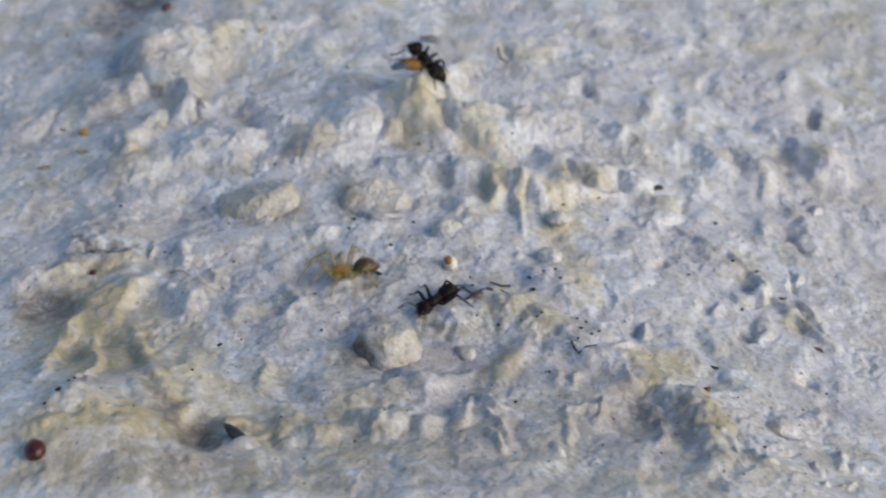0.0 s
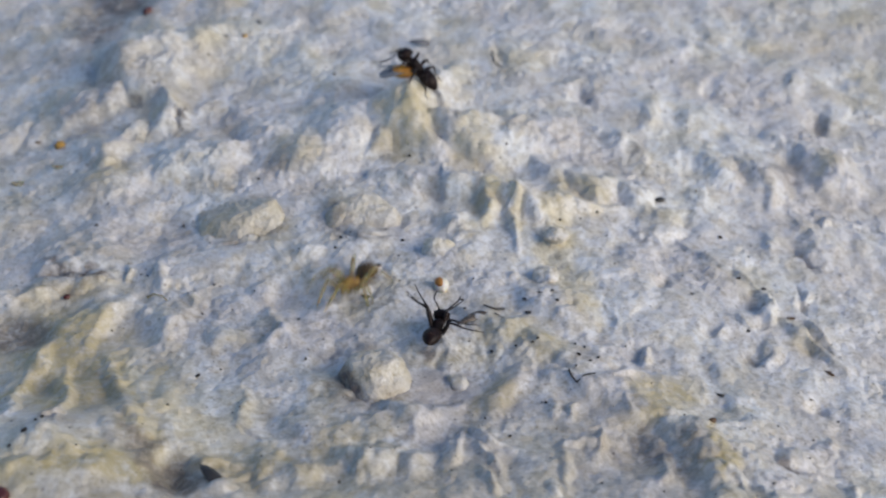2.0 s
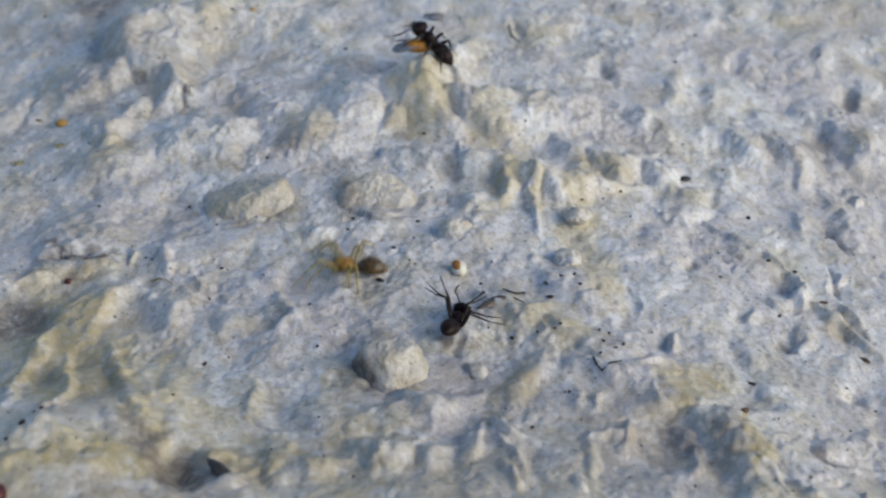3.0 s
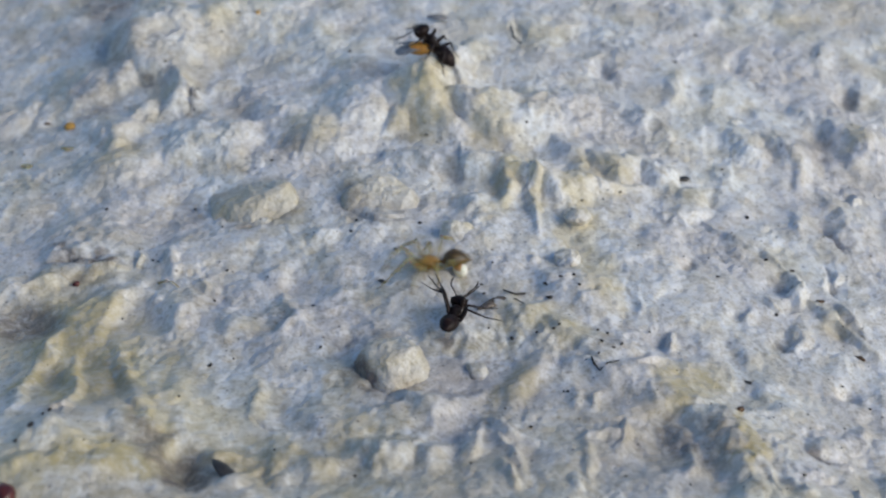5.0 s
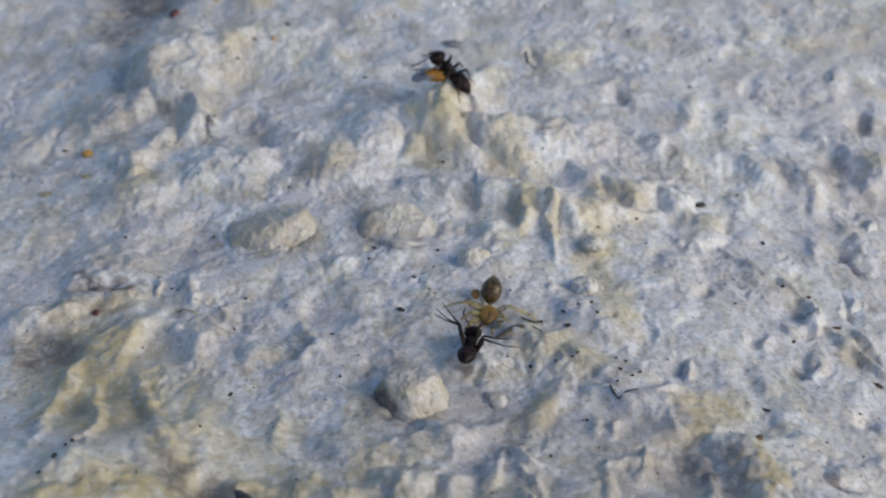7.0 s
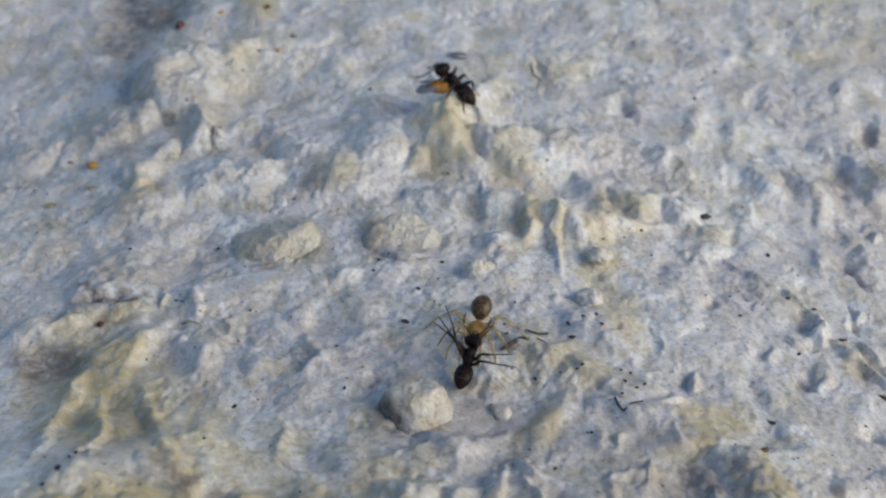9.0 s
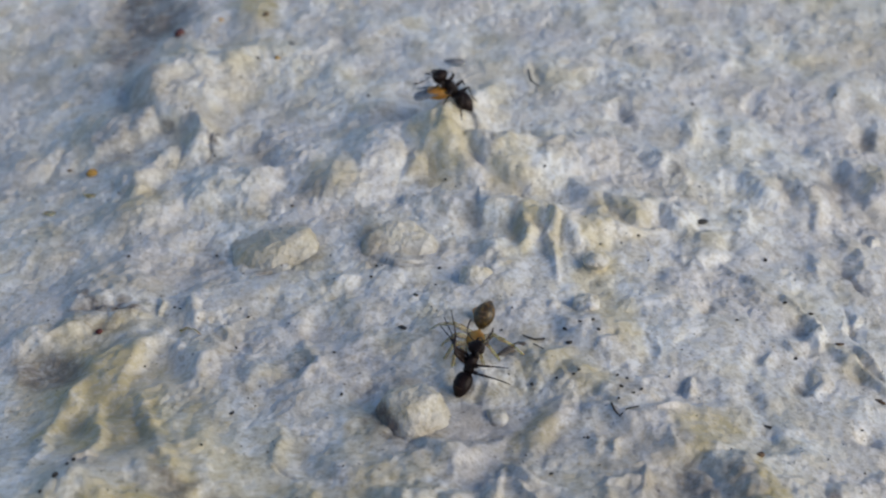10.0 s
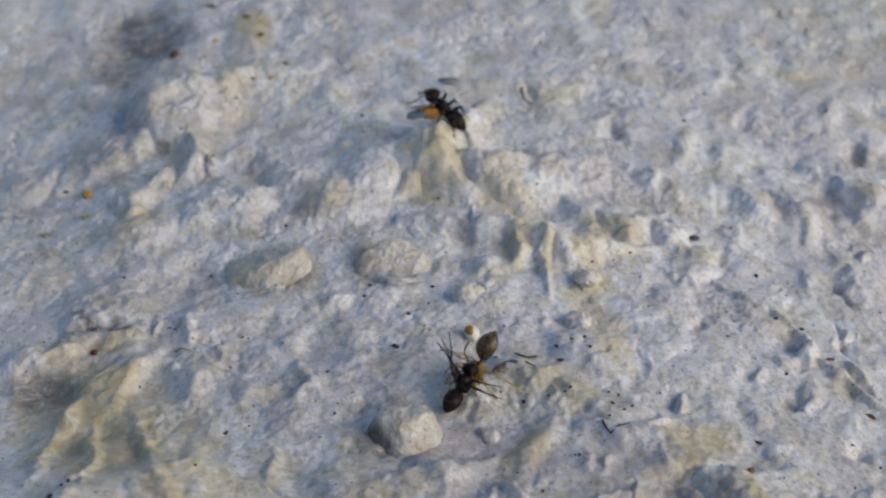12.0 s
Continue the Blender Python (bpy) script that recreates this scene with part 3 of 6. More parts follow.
stain("ochre", -22.98, 52.04, 8.68, 5.13, 109, 0.17)
stain("ochre", -31.45, 35.73, 3.77, 1.11, 164, 0.17)
stain("ochre", -17.46, 51.54, 4.54, 2.70, 105, 0.17)
stain("ochre", -12.21, 50.04, 5.24, 2.72, 97, 0.17)
stain("ochre", -1.05, 35.84, 8.23, 3.87, 90, 0.17)
stain("ochre", -1.25, 42.62, 3.06, 2.19, 91, 0.17)
stain("ochre", -3.80, 34.34, 3.49, 1.42, 92, 0.17)
stain("ochre", -0.79, 37.38, 3.69, 1.10, 90, 0.17)
stain("ochre", 3.77, 32.42, 3.91, 1.93, 83, 0.17)
stain("ochre", 22.67, 41.85, 3.53, 0.97, 81, 0.17)
stain("ochre", 26.53, 41.79, 1.55, 0.98, 61, 0.17)
stain("ochre", 38.82, 50.75, 2.94, 1.15, 74, 0.17)
stain("ochre", 39.02, 36.01, 3.08, 1.15, 73, 0.17)
stain("ochre", 31.15, 33.65, 2.99, 0.67, 76, 0.17)
stain("ochre", 32.88, 34.31, 3.51, 0.67, 76, 0.17)
stain("ochre", 32.94, 29.67, 2.21, 0.89, 81, 0.17)
stain("ochre", 27.60, 33.48, 2.28, 0.51, 80, 0.17)
stain("ochre", 21.45, 22.88, 2.70, 1.66, 68, 0.17)
stain("ochre", 36.30, 25.49, 3.93, 2.24, 60, 0.17)
stain("ochre", 35.81, 22.55, 1.13, 0.65, 59, 0.17)
stain("ochre", -40.88, 38.67, 3.45, 1.93, 119, 0.17)
stain("ochre", -28.62, 29.27, 3.60, 2.17, 116, 0.17)
stain("ochre", -22.82, 29.13, 2.81, 1.76, 112, 0.17)
stain("ochre", -18.92, 29.43, 2.61, 1.79, 114, 0.17)
stain("ochre", -16.90, 23.58, 2.24, 1.53, 110, 0.17)
stain("ochre", -14.61, 20.13, 3.56, 2.17, -101, 0.17)
stain("ochre", -11.49, 30.83, 3.28, 2.63, 71, 0.17)
stain("ochre", -5.06, 21.46, 3.81, 3.46, 104, 0.17)
stain("ochre", -9.79, 15.83, 1.26, 1.10, 143, 0.17)
stain("ochre", -29.50, 16.95, 4.30, 2.87, 144, 0.17)
stain("ochre", -21.49, 12.39, 1.91, 0.51, 99, 0.17)
stain("ochre", -18.32, 9.13, 1.11, 0.64, 105, 0.17)
stain("ochre", -27.45, 7.31, 3.43, 2.17, 154, 0.17)
stain("ochre", -34.09, 9.81, 2.21, 1.39, 147, 0.17)
stain("ochre", -21.79, -16.36, 1.67, 1.26, -159, 0.17)
stain("ochre", -26.07, -16.17, 1.50, 1.21, 155, 0.17)
stain("ochre", -19.89, 4.19, 2.38, 1.03, 102, 0.17)
stain("ochre", -20.43, 0.58, 1.57, 0.80, 105, 0.17)
stain("ochre", -15.19, 2.87, 1.78, 1.22, 164, 0.17)
stain("ochre", -11.35, 5.85, 2.49, 0.64, 109, 0.17)
stain("ochre", -12.82, 10.29, 1.51, 1.24, 121, 0.17)
stain("ochre", -8.38, 11.62, 2.56, 1.57, 174, 0.17)
stain("ochre", -7.30, 7.87, 1.08, 0.91, 164, 0.17)
stain("ochre", -4.16, 6.73, 2.11, 1.69, 176, 0.17)
stain("ochre", 5.91, 24.57, 2.56, 1.18, 86, 0.17)
stain("ochre", 5.10, 22.29, 1.74, 1.16, 83, 0.17)
stain("ochre", 8.37, 21.53, 4.18, 0.51, 89, 0.17)
stain("ochre", 12.08, 23.03, 4.58, 1.33, 85, 0.17)
stain("ochre", 12.50, 26.66, 1.06, 0.70, 74, 0.17)
stain("ochre", 15.79, 27.02, 3.27, 1.36, 81, 0.17)
stain("ochre", 3.10, 19.19, 1.40, 1.31, -146, 0.17)
stain("ochre", 12.85, 10.18, 2.43, 1.50, 77, 0.17)
stain("ochre", 8.60, 3.27, 2.72, 1.87, 78, 0.17)
stain("ochre", 5.61, 3.88, 2.90, 1.52, 85, 0.17)
stain("ochre", 18.18, 3.00, 1.73, 0.52, 81, 0.17)
stain("ochre", -0.58, -7.15, 1.59, 0.48, 76, 0.17)
stain("ochre", -6.12, -8.89, 2.42, 1.12, 94, 0.17)
stain("ochre", -12.91, -5.51, 3.43, 0.64, 100, 0.17)
stain("ochre", -10.49, -13.32, 2.22, 1.63, 98, 0.17)
stain("ochre", -3.58, -12.41, 1.57, 0.88, 108, 0.17)
stain("ochre", -7.20, -13.79, 2.00, 0.74, 94, 0.17)
stain("ochre", -0.36, -13.05, 1.01, 0.96, 88, 0.17)
stain("ochre", 10.26, -12.48, 2.73, 0.60, 84, 0.17)
stain("ochre", 12.81, -9.01, 1.86, 0.37, 83, 0.17)
stain("ochre", 9.09, -15.10, 1.34, 0.47, 84, 0.17)
stain("ochre", 17.39, -7.45, 1.33, 0.74, 72, 0.17)
stain("ochre", 17.15, -11.75, 1.75, 0.43, 80, 0.17)
stain("ochre", 22.22, -7.13, 1.44, 0.44, 77, 0.17)
stain("ochre", 29.25, 11.74, 1.42, 0.88, 58, 0.17)
stain("ochre", 28.64, 6.25, 2.17, 0.71, 76, 0.17)
stain("ochre", 28.10, -5.11, 1.08, 0.65, 56, 0.17)
stain("ochre", 30.37, -5.76, 1.34, 0.77, 57, 0.17)
stain("ochre", 27.81, -8.15, 1.47, 1.07, 145, 0.17)
stain("ochre", 23.69, -10.35, 1.09, 0.71, -130, 0.17)
stain("ochre", 27.60, -12.06, 1.57, 0.94, -143, 0.17)
stain("ochre", -3.50, -1.82, 4.12, 2.64, 93, 0.17)
stain("ochre", -22.28, 64.56, 4.71, 2.87, 109, 0.17)
stain("ochre", -0.93, 42.83, 2.98, 1.93, 90, 0.17)
stain("ochre", 4.09, 32.84, 3.79, 1.57, 77, 0.17)
stain("ochre", 5.93, 25.02, 2.01, 1.03, 86, 0.17)
stain("ochre", 12.31, 23.51, 3.52, 1.18, 84, 0.17)
stain("ochre", 11.68, 18.86, 1.16, 0.93, 54, 0.17)
stain("ochre", -18.92, 29.43, 2.31, 1.63, 116, 0.17)
# very wide faint tints: the light's fall-off put into the colour
stain("grime_shade", -35.02, 29.65, 24.03, 9.95, 108, 0.18)
stain("grime_shade", -3.14, -14.92, 30.97, 5.00, -173, 0.23)
stain("grime_shade", -29.47, -3.98, 16.97, 5.50, 109, 0.09)
stain("grime_shade", -14.88, 23.00, 2.49, 1.76, -151, 0.4)
stain("grime_shade", -4.48, 2.90, 11.14, 4.92, -179, 0.16)
stain("grime_shade", 0.65, 2.89, 14.37, 9.13, -172, 0.2)
stain("grime_shade", -16.71, 12.80, 15.34, 8.80, 171, 0.15)
stain("grime_shade", 0.61, -6.79, 17.09, 7.77, -173, 0.18)
stain("grime_shade", -42.07, 57.65, 10.11, 6.32, 127, 0.23)
stain("grime_shade", 20.13, 3.48, 14.57, 6.04, -164, 0.11)
stain("grime_shade", -0.02, -12.91, 36.77, 7.50, -171, 0.16)
stain("grime_shade", 5.05, 0.26, 5.76, 4.58, 76, 0.2)
stain("grime_shade", 23.53, 2.75, 5.04, 3.43, -131, 0.2)
stain("grime_shade", -3.55, 0.12, 5.07, 4.93, 147, 0.17)
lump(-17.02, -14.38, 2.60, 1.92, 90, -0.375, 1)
stain("grime_shade", -16.92, -14.84, 2.25, 1.76, 87, 0.69)
# one more wide tint painting the near ground dimmer
stain("grime_shade", 11.27, -3.37, 5.34, 4.03, -151, 0.14)
# broken faces of the lumps under the wash
crag(-27.44, 47.80, 16.6, 0.2, (215, 15, 3.76), (178, 56, 8.87), (239, 52, 7.49), (270, 47, 7.20), (331, 20, 2.45), (90, 22, 3.99), (132, 40, 6.93))
crag(-24.38, 39.28, 10.2, 0.235, (300, 12, 1.66), (183, 52, 2.49), (281, 43, 3.38), (16, 47, 2.03), (98, 27, 2.85))
crag(-35.43, 43.11, 10.1, 0.217, (250, 10, 1.46), (172, 20, 1.41), (285, 40, 4.22), (317, 43, 5.24), (103, 16, 1.46))
crag(-27.36, 35.99, 5.0, 0.172, (270, 6, 0.94), (164, 45, 1.45), (274, 45, 1.28), (5, 45, 1.22), (101, 36, 1.71))
crag(-0.84, 36.14, 20.6, 0.5, (285, 6, 3.86), (203, 40, 4.58), (245, 49, 5.23), (274, 49, 6.52), (352, 47, 3.61), (91, 41, 10.70), (140, 41, 5.47))
crag(-1.25, 35.22, 21.7, 0.5, (290, 8, 4.27), (163, 47, 4.15), (247, 50, 4.01), (295, 50, 4.36), (19, 50, 4.42), (89, 41, 11.32))
crag(4.11, 33.38, 10.7, 0.262, (300, 16, 1.97), (235, 56, 3.49), (266, 50, 6.93), (300, 41, 4.67), (90, 29, 3.28))
crag(2.29, 36.33, 12.4, 0.316, (300, 12, 2.59), (220, 29, 1.43), (257, 45, 1.39), (12, 54, 2.13), (88, 36, 5.07))
crag(-3.82, 33.36, 7.3, 0.226, (300, 16, 1.56), (186, 45, 1.69), (265, 47, 3.97), (304, 45, 2.05), (92, 27, 1.95))
crag(-9.43, 32.04, 11.3, 0.235, (290, 10, 1.66), (212, 32, 3.78), (255, 40, 4.35), (331, 25, 2.22), (89, 16, 1.83))
crag(-20.81, 30.28, 8.5, 0.199, (280, 10, 1.25), (188, 36, 3.30), (262, 40, 2.81), (340, 36, 2.99), (95, 22, 1.59))
crag(-29.26, 30.81, 7.5, 0.199, (300, 14, 1.25), (193, 45, 1.54), (276, 43, 2.03), (346, 40, 1.57), (100, 27, 2.01))
crag(-28.04, 27.38, 7.4, 0.181, (280, 10, 1.05), (205, 32, 2.30), (274, 36, 2.80), (336, 32, 2.27), (97, 18, 1.17))
crag(-40.98, 38.62, 8.5, 0.19, (290, 10, 1.15), (173, 27, 2.04), (274, 40, 2.27), (336, 40, 2.13), (105, 18, 1.49))
crag(-21.53, 52.78, 11.3, 0.145, (290, 8, 0.63), (193, 27, 2.68), (276, 32, 3.15), (339, 27, 3.22), (90, 14, 1.26))
crag(5.71, 23.23, 6.8, 0.244, (310, 18, 1.76), (191, 56, 1.70), (263, 45, 3.48), (343, 47, 1.67), (87, 32, 2.01))
crag(8.30, 24.32, 13.3, 0.226, (300, 12, 1.56), (250, 59, 3.53), (324, 54, 2.04), (272, 22, 3.00), (86, 36, 2.03))
crag(11.44, 22.95, 9.6, 0.235, (300, 16, 1.66), (243, 56, 4.06), (267, 50, 6.17), (299, 47, 2.60), (75, 27, 1.63))
crag(15.30, 26.62, 7.2, 0.235, (310, 18, 1.66), (206, 43, 1.74), (259, 47, 3.98), (335, 47, 2.56), (80, 25, 1.53))
crag(19.76, 25.80, 5.8, 0.199, (310, 18, 1.25), (200, 47, 1.78), (263, 45, 1.99), (7, 43, 1.86), (81, 27, 1.46))
crag(12.36, 28.40, 6.4, 0.19, (300, 14, 1.15), (190, 36, 1.46), (268, 36, 1.05), (7, 36, 1.36), (85, 22, 1.36))
crag(2.64, 19.36, 4.8, 0.172, (300, 14, 0.94), (184, 40, 1.01), (270, 40, 1.19), (350, 40, 1.25), (89, 27, 1.15))
crag(39.36, 34.72, 8.5, 0.253, (310, 18, 1.87), (211, 47, 2.27), (264, 47, 2.83), (359, 40, 2.58), (74, 25, 2.15))
crag(33.09, 32.30, 6.4, 0.19, (310, 16, 1.15), (208, 40, 1.82), (257, 40, 2.13), (352, 40, 1.71), (77, 22, 1.34))
crag(19.47, 35.17, 6.9, 0.172, (310, 10, 0.94), (201, 36, 1.66), (259, 36, 1.59), (356, 50, 1.95), (83, 18, 1.16))
crag(28.39, 32.69, 5.7, 0.181, (310, 18, 1.05), (202, 43, 1.58), (257, 43, 2.09), (349, 43, 1.60), (78, 22, 1.17))
crag(8.64, 34.54, 6.1, 0.172, (310, 16, 0.94), (198, 40, 1.64), (265, 40, 1.83), (353, 40, 1.60), (86, 22, 1.28))
crag(-29.01, 15.49, 10.3, 0.253, (275, 9, 1.87), (186, 38, 3.01), (271, 67, 6.25), (341, 27, 2.15), (106, 13, 1.13), (172, 18, 1.85))
crag(-28.83, 11.52, 7.2, 0.181, (270, 6, 1.05), (174, 47, 3.95), (285, 61, 2.28), (1, 47, 4.01), (99, 18, 0.99))
crag(-26.16, 5.63, 8.4, 0.16, (265, 8, 1.11), (189, 22, 1.78), (345, 45, 2.01), (284, 22, 1.68), (107, 27, 1.59))
crag(-25.23, -14.02, 9.3, 0.19, (270, 8, 1.15), (174, 40, 1.54), (276, 36, 0.94), (50, 40, 1.54), (106, 40, 4.35))
crag(21.31, -10.04, 19.4, 0.1, (330, 4, 1.59), (199, 27, 1.76), (7, 7, 1.08), (97, 31, 3.36), (274, 9, 1.80))
crag(17.69, -3.42, 8.6, 0.13, (330, 6, 1.26), (229, 38, 3.02), (360, 9, 0.69), (101, 29, 2.55), (291, 36, 1.84))
crag(16.83, -8.85, 4.7, 0.172, (300, 12, 0.94), (187, 32, 0.82), (246, 36, 0.82), (12, 36, 0.83), (80, 27, 1.12))
crag(26.63, -8.79, 6.0, 0.181, (290, 8, 1.05), (158, 40, 1.24), (266, 59, 1.69), (1, 32, 1.60), (67, 22, 1.25))
crag(11.67, 7.11, 8.2, 0.181, (290, 8, 1.05), (188, 40, 2.83), (230, 32, 1.33), (351, 27, 1.39), (85, 22, 1.82))
crag(12.21, 0.59, 6.1, 0.154, (290, 8, 0.74), (216, 45, 1.61), (266, 40, 2.18), (340, 27, 1.25), (84, 18, 0.99))
crag(35.98, 22.12, 9.2, 0.181, (290, 8, 1.05), (169, 32, 1.42), (251, 43, 2.95), (2, 27, 1.53), (73, 18, 1.61))
crag(0.19, -6.55, 6.6, 0.199, (310, 14, 1.25), (222, 50, 2.35), (263, 38, 2.64), (324, 43, 1.75), (90, 27, 1.18))
crag(-6.34, -9.16, 5.2, 0.172, (300, 10, 0.94), (210, 34, 1.69), (270, 38, 1.70), (357, 34, 1.52), (91, 22, 0.94))
crag(-3.41, -12.60, 4.9, 0.19, (310, 14, 1.15), (212, 47, 2.12), (271, 36, 1.48), (331, 45, 1.59), (92, 27, 1.18))
crag(-0.13, -12.50, 3.9, 0.172, (310, 14, 0.94), (215, 47, 1.47), (267, 40, 1.41), (344, 40, 0.94), (90, 27, 0.86))
crag(-7.63, -14.28, 4.5, 0.172, (310, 14, 0.94), (217, 40, 1.16), (273, 40, 1.75), (329, 40, 1.19), (95, 27, 0.96))
crag(3.02, 3.70, 7.6, 0.127, (300, 10, 0.43), (217, 40, 1.72), (260, 40, 3.44), (303, 40, 2.55), (88, 22, 0.65))
crag(5.91, 4.23, 6.5, 0.172, (300, 10, 0.94), (208, 40, 1.12), (270, 27, 1.68), (329, 36, 1.55), (80, 22, 1.26))
crag(-10.68, 3.14, 4.8, 0.172, (310, 16, 0.94), (151, 54, 1.50), (279, 45, 0.91), (21, 40, 1.11), (95, 27, 1.15))
crag(-15.57, 2.77, 4.1, 0.163, (310, 16, 0.84), (176, 45, 1.15), (273, 43, 1.12), (347, 40, 1.49), (98, 27, 0.92))
crag(-20.45, 5.30, 4.5, 0.154, (310, 14, 0.74), (193, 36, 1.16), (275, 40, 1.33), (339, 36, 1.20), (100, 22, 0.86))
crag(21.35, -16.52, 9.7, 0.199, (300, 10, 1.25), (158, 43, 2.33), (238, 27, 1.52), (342, 11, 0.75), (70, 22, 2.10))
# smaller rises and hollows
ridge(-28.33, 3.15, -29.66, -1.25, 0.8, 0.6, 1)
ridge(-29.66, -1.25, -29.05, -10.99, 0.85, 0.6, 1)
ridge(-27.26, 0.93, -24.53, -11.34, 0.7, 0.65, 1)
ridge(-24.34, 1.30, -21.46, -5.11, 0.9, 0.55, 1)
ridge(-21.46, -5.11, -18.66, -12.34, 0.85, 0.5, 1)
ridge(-26.48, -10.53, -24.67, -8.69, 0.5, 0.5, 1)
lump(-27.91, -2.89, 1.03, 3.74, 20, -0.25, 1)
lump(-23.43, -5.27, 1.65, 5.74, 0, -0.3, 1)
lump(-32.27, 3.55, 3.14, 2.49, 10, -0.3, 1)
lump(-21.43, -12.22, 1.02, 1.17, 0, -0.2, 1)
lump(-26.35, -17.00, 2.11, 1.17, 0, 0.6, 1)
lump(-20.98, -16.46, 1.84, 1.35, 10, 0.6, 1)
lump(-32.27, -1.67, 1.78, 3.27, 0, -0.25, 1)
lump(-19.47, -7.73, 1.50, 2.41, 0, 0.4, 1)
lump(-16.57, -15.23, 2.46, 2.60, -18, -0.3, 1)
lump(-19.17, -12.54, 0.76, 2.04, -30, -0.2, 1)
lump(-13.89, -13.42, 2.19, 0.95, -8, 0.7, 1)
lump(-12.98, -16.49, 1.07, 0.99, -15, 0.5, 1)
lump(15.10, -9.07, 2.64, 4.17, 0, -0.3, 1)
lump(18.90, -12.47, 1.61, 1.78, 0, -0.2, 1)
lump(12.76, -4.96, 1.66, 2.09, 0, -0.2, 1)
ridge(13.30, -1.79, 17.13, 0.29, 0.5, 0.5, 1)
ridge(10.31, -9.68, 13.17, -8.66, 0.8, 0.6, 1)
ridge(18.06, 21.78, 22.23, 18.05, 0.6, 0.5, 1)
ridge(22.31, 20.39, 28.44, 14.70, 0.55, 0.6, 1)
ridge(28.36, 14.29, 30.24, 11.67, 0.8, 0.6, 1)
ridge(25.44, 9.81, 27.34, 8.26, 0.3, 0.6, 1)
ridge(31.99, 10.96, 34.31, 6.77, 0.7, 0.7, 1)
lump(27.08, 12.44, 1.69, 1.93, -20, -0.3, 1)
ridge(32.98, 21.53, 34.89, 18.71, 0.5, -0.8, 1)
ridge(32.26, 15.64, 32.57, 11.48, 0.5, -0.8, 1)
lump(20.38, 13.28, 1.36, 1.12, -25, -0.35, 1)
lump(16.84, 17.36, 1.17, 1.68, 0, -0.3, 1)
lump(26.35, 4.64, 1.50, 1.75, -10, -0.25, 1)
lump(39.93, 42.62, 1.76, 1.93, 0, -0.2, 1)
lump(20.31, 34.88, 1.53, 2.57, 0, -0.3, 1)
lump(29.33, 46.89, 1.29, 1.45, 0, -0.35, 1)
lump(15.75, 43.60, 1.46, 1.91, 0, -0.4, 1)
lump(29.24, 37.20, 1.47, 1.36, 0, -0.3, 1)
lump(36.37, 37.35, 1.72, 1.89, 0, -0.35, 1)
lump(30.71, -0.95, 1.20, 1.45, 0, -0.3, 1)
lump(22.26, -2.38, 1.32, 1.56, -30, -0.25, 1)
lump(22.26, 57.54, 3.64, 2.10, 0, -0.3, 1)
lump(21.30, 54.04, 2.38, 2.04, 0, -0.3, 1)
lump(5.68, 38.91, 2.15, 2.72, 0, -0.4, 1)
lump(7.75, 50.34, 0.91, 2.27, 0, -0.25, 1)
lump(1.77, 25.12, 1.09, 2.01, 0, -0.4, 1)
ridge(2.23, -8.53, 1.60, -13.59, 0.6, 0.6, 1)
ridge(4.27, -9.48, 5.75, -14.74, 0.6, 0.5, 1)
lump(6.27, -12.06, 0.92, 1.21, 0, -0.25, 1)
lump(-7.36, 0.43, 1.52, 1.80, 0, -0.45, 1)
lump(-4.55, -12.99, 0.68, 1.74, 0, -0.25, 1)
lump(0.97, 0.40, 0.84, 0.97, 0, -0.35, 1)
lump(-2.98, -7.21, 1.59, 1.10, 0, 0.4, 1)
lump(-22.81, 20.02, 5.36, 6.22, 0, -1.1, 1)
lump(-10.51, 9.33, 4.04, 3.80, 0, -0.45, 1)
lump(-4.59, 6.29, 2.63, 2.16, 0, -0.4, 1)
lump(-15.63, 11.08, 3.20, 3.11, 0, -0.45, 1)
lump(-6.67, 36.73, 4.23, 5.21, 0, 1.5, 1)
lump(-8.41, 42.51, 3.28, 4.34, 0, 0.6, 1)
ridge(21.55, -10.59, 22.82, -15.14, 0.4, 0.5, 1)
lump(28.88, -14.34, 0.74, 0.93, 4.39391, -0.175, 1)
lump(23.98, -13.59, 0.79, 0.76, 14.054, 0.35, 1)
lump(26.40, -15.68, 0.53, 0.46, -25.0402, -0.175, 1)
lump(25.97, -11.96, 0.80, 0.84, -30.4237, 0.35, 1)
lump(24.73, -14.42, 0.42, 0.41, 12.2843, 0.35, 1)
lump(29.85, -15.53, 0.45, 0.50, -21.1809, 0.35, 1)
lump(28.24, -14.07, 0.47, 0.93, 1.43852, 0.45, 1)
lump(26.58, -12.37, 0.45, 0.50, -36.0916, 0.45, 1)
lump(30.97, -12.88, 0.66, 0.81, -36.0387, 0.45, 1)
lump(31.18, -12.15, 0.53, 0.69, 2.28015, 0.35, 1)
lump(25.26, -16.37, 0.78, 0.59, -15.7424, -0.175, 1)
lump(31.12, -11.42, 0.66, 0.42, -37.1964, 0.35, 1)
lump(28.51, -15.78, 0.42, 0.54, 9.16959, 0.45, 1)
lump(27.01, -12.23, 0.62, 0.85, -33.5168, -0.175, 1)
lump(31.05, -11.44, 0.53, 0.66, 18.7005, 0.35, 1)
lump(26.55, -14.00, 0.79, 0.60, 15.4519, -0.175, 1)
lump(24.21, -14.97, 0.50, 0.84, -2.39165, -0.175, 1)
lump(29.02, -15.94, 0.44, 0.43, 19.2019, -0.175, 1)
lump(33.07, -8.77, 0.76, 0.62, -24.9875, -0.175, 1)
lump(28.24, -10.00, 0.82, 0.44, -10.3861, 0.35, 1)
lump(24.48, -15.20, 0.78, 0.75, 7.28057, 0.35, 1)
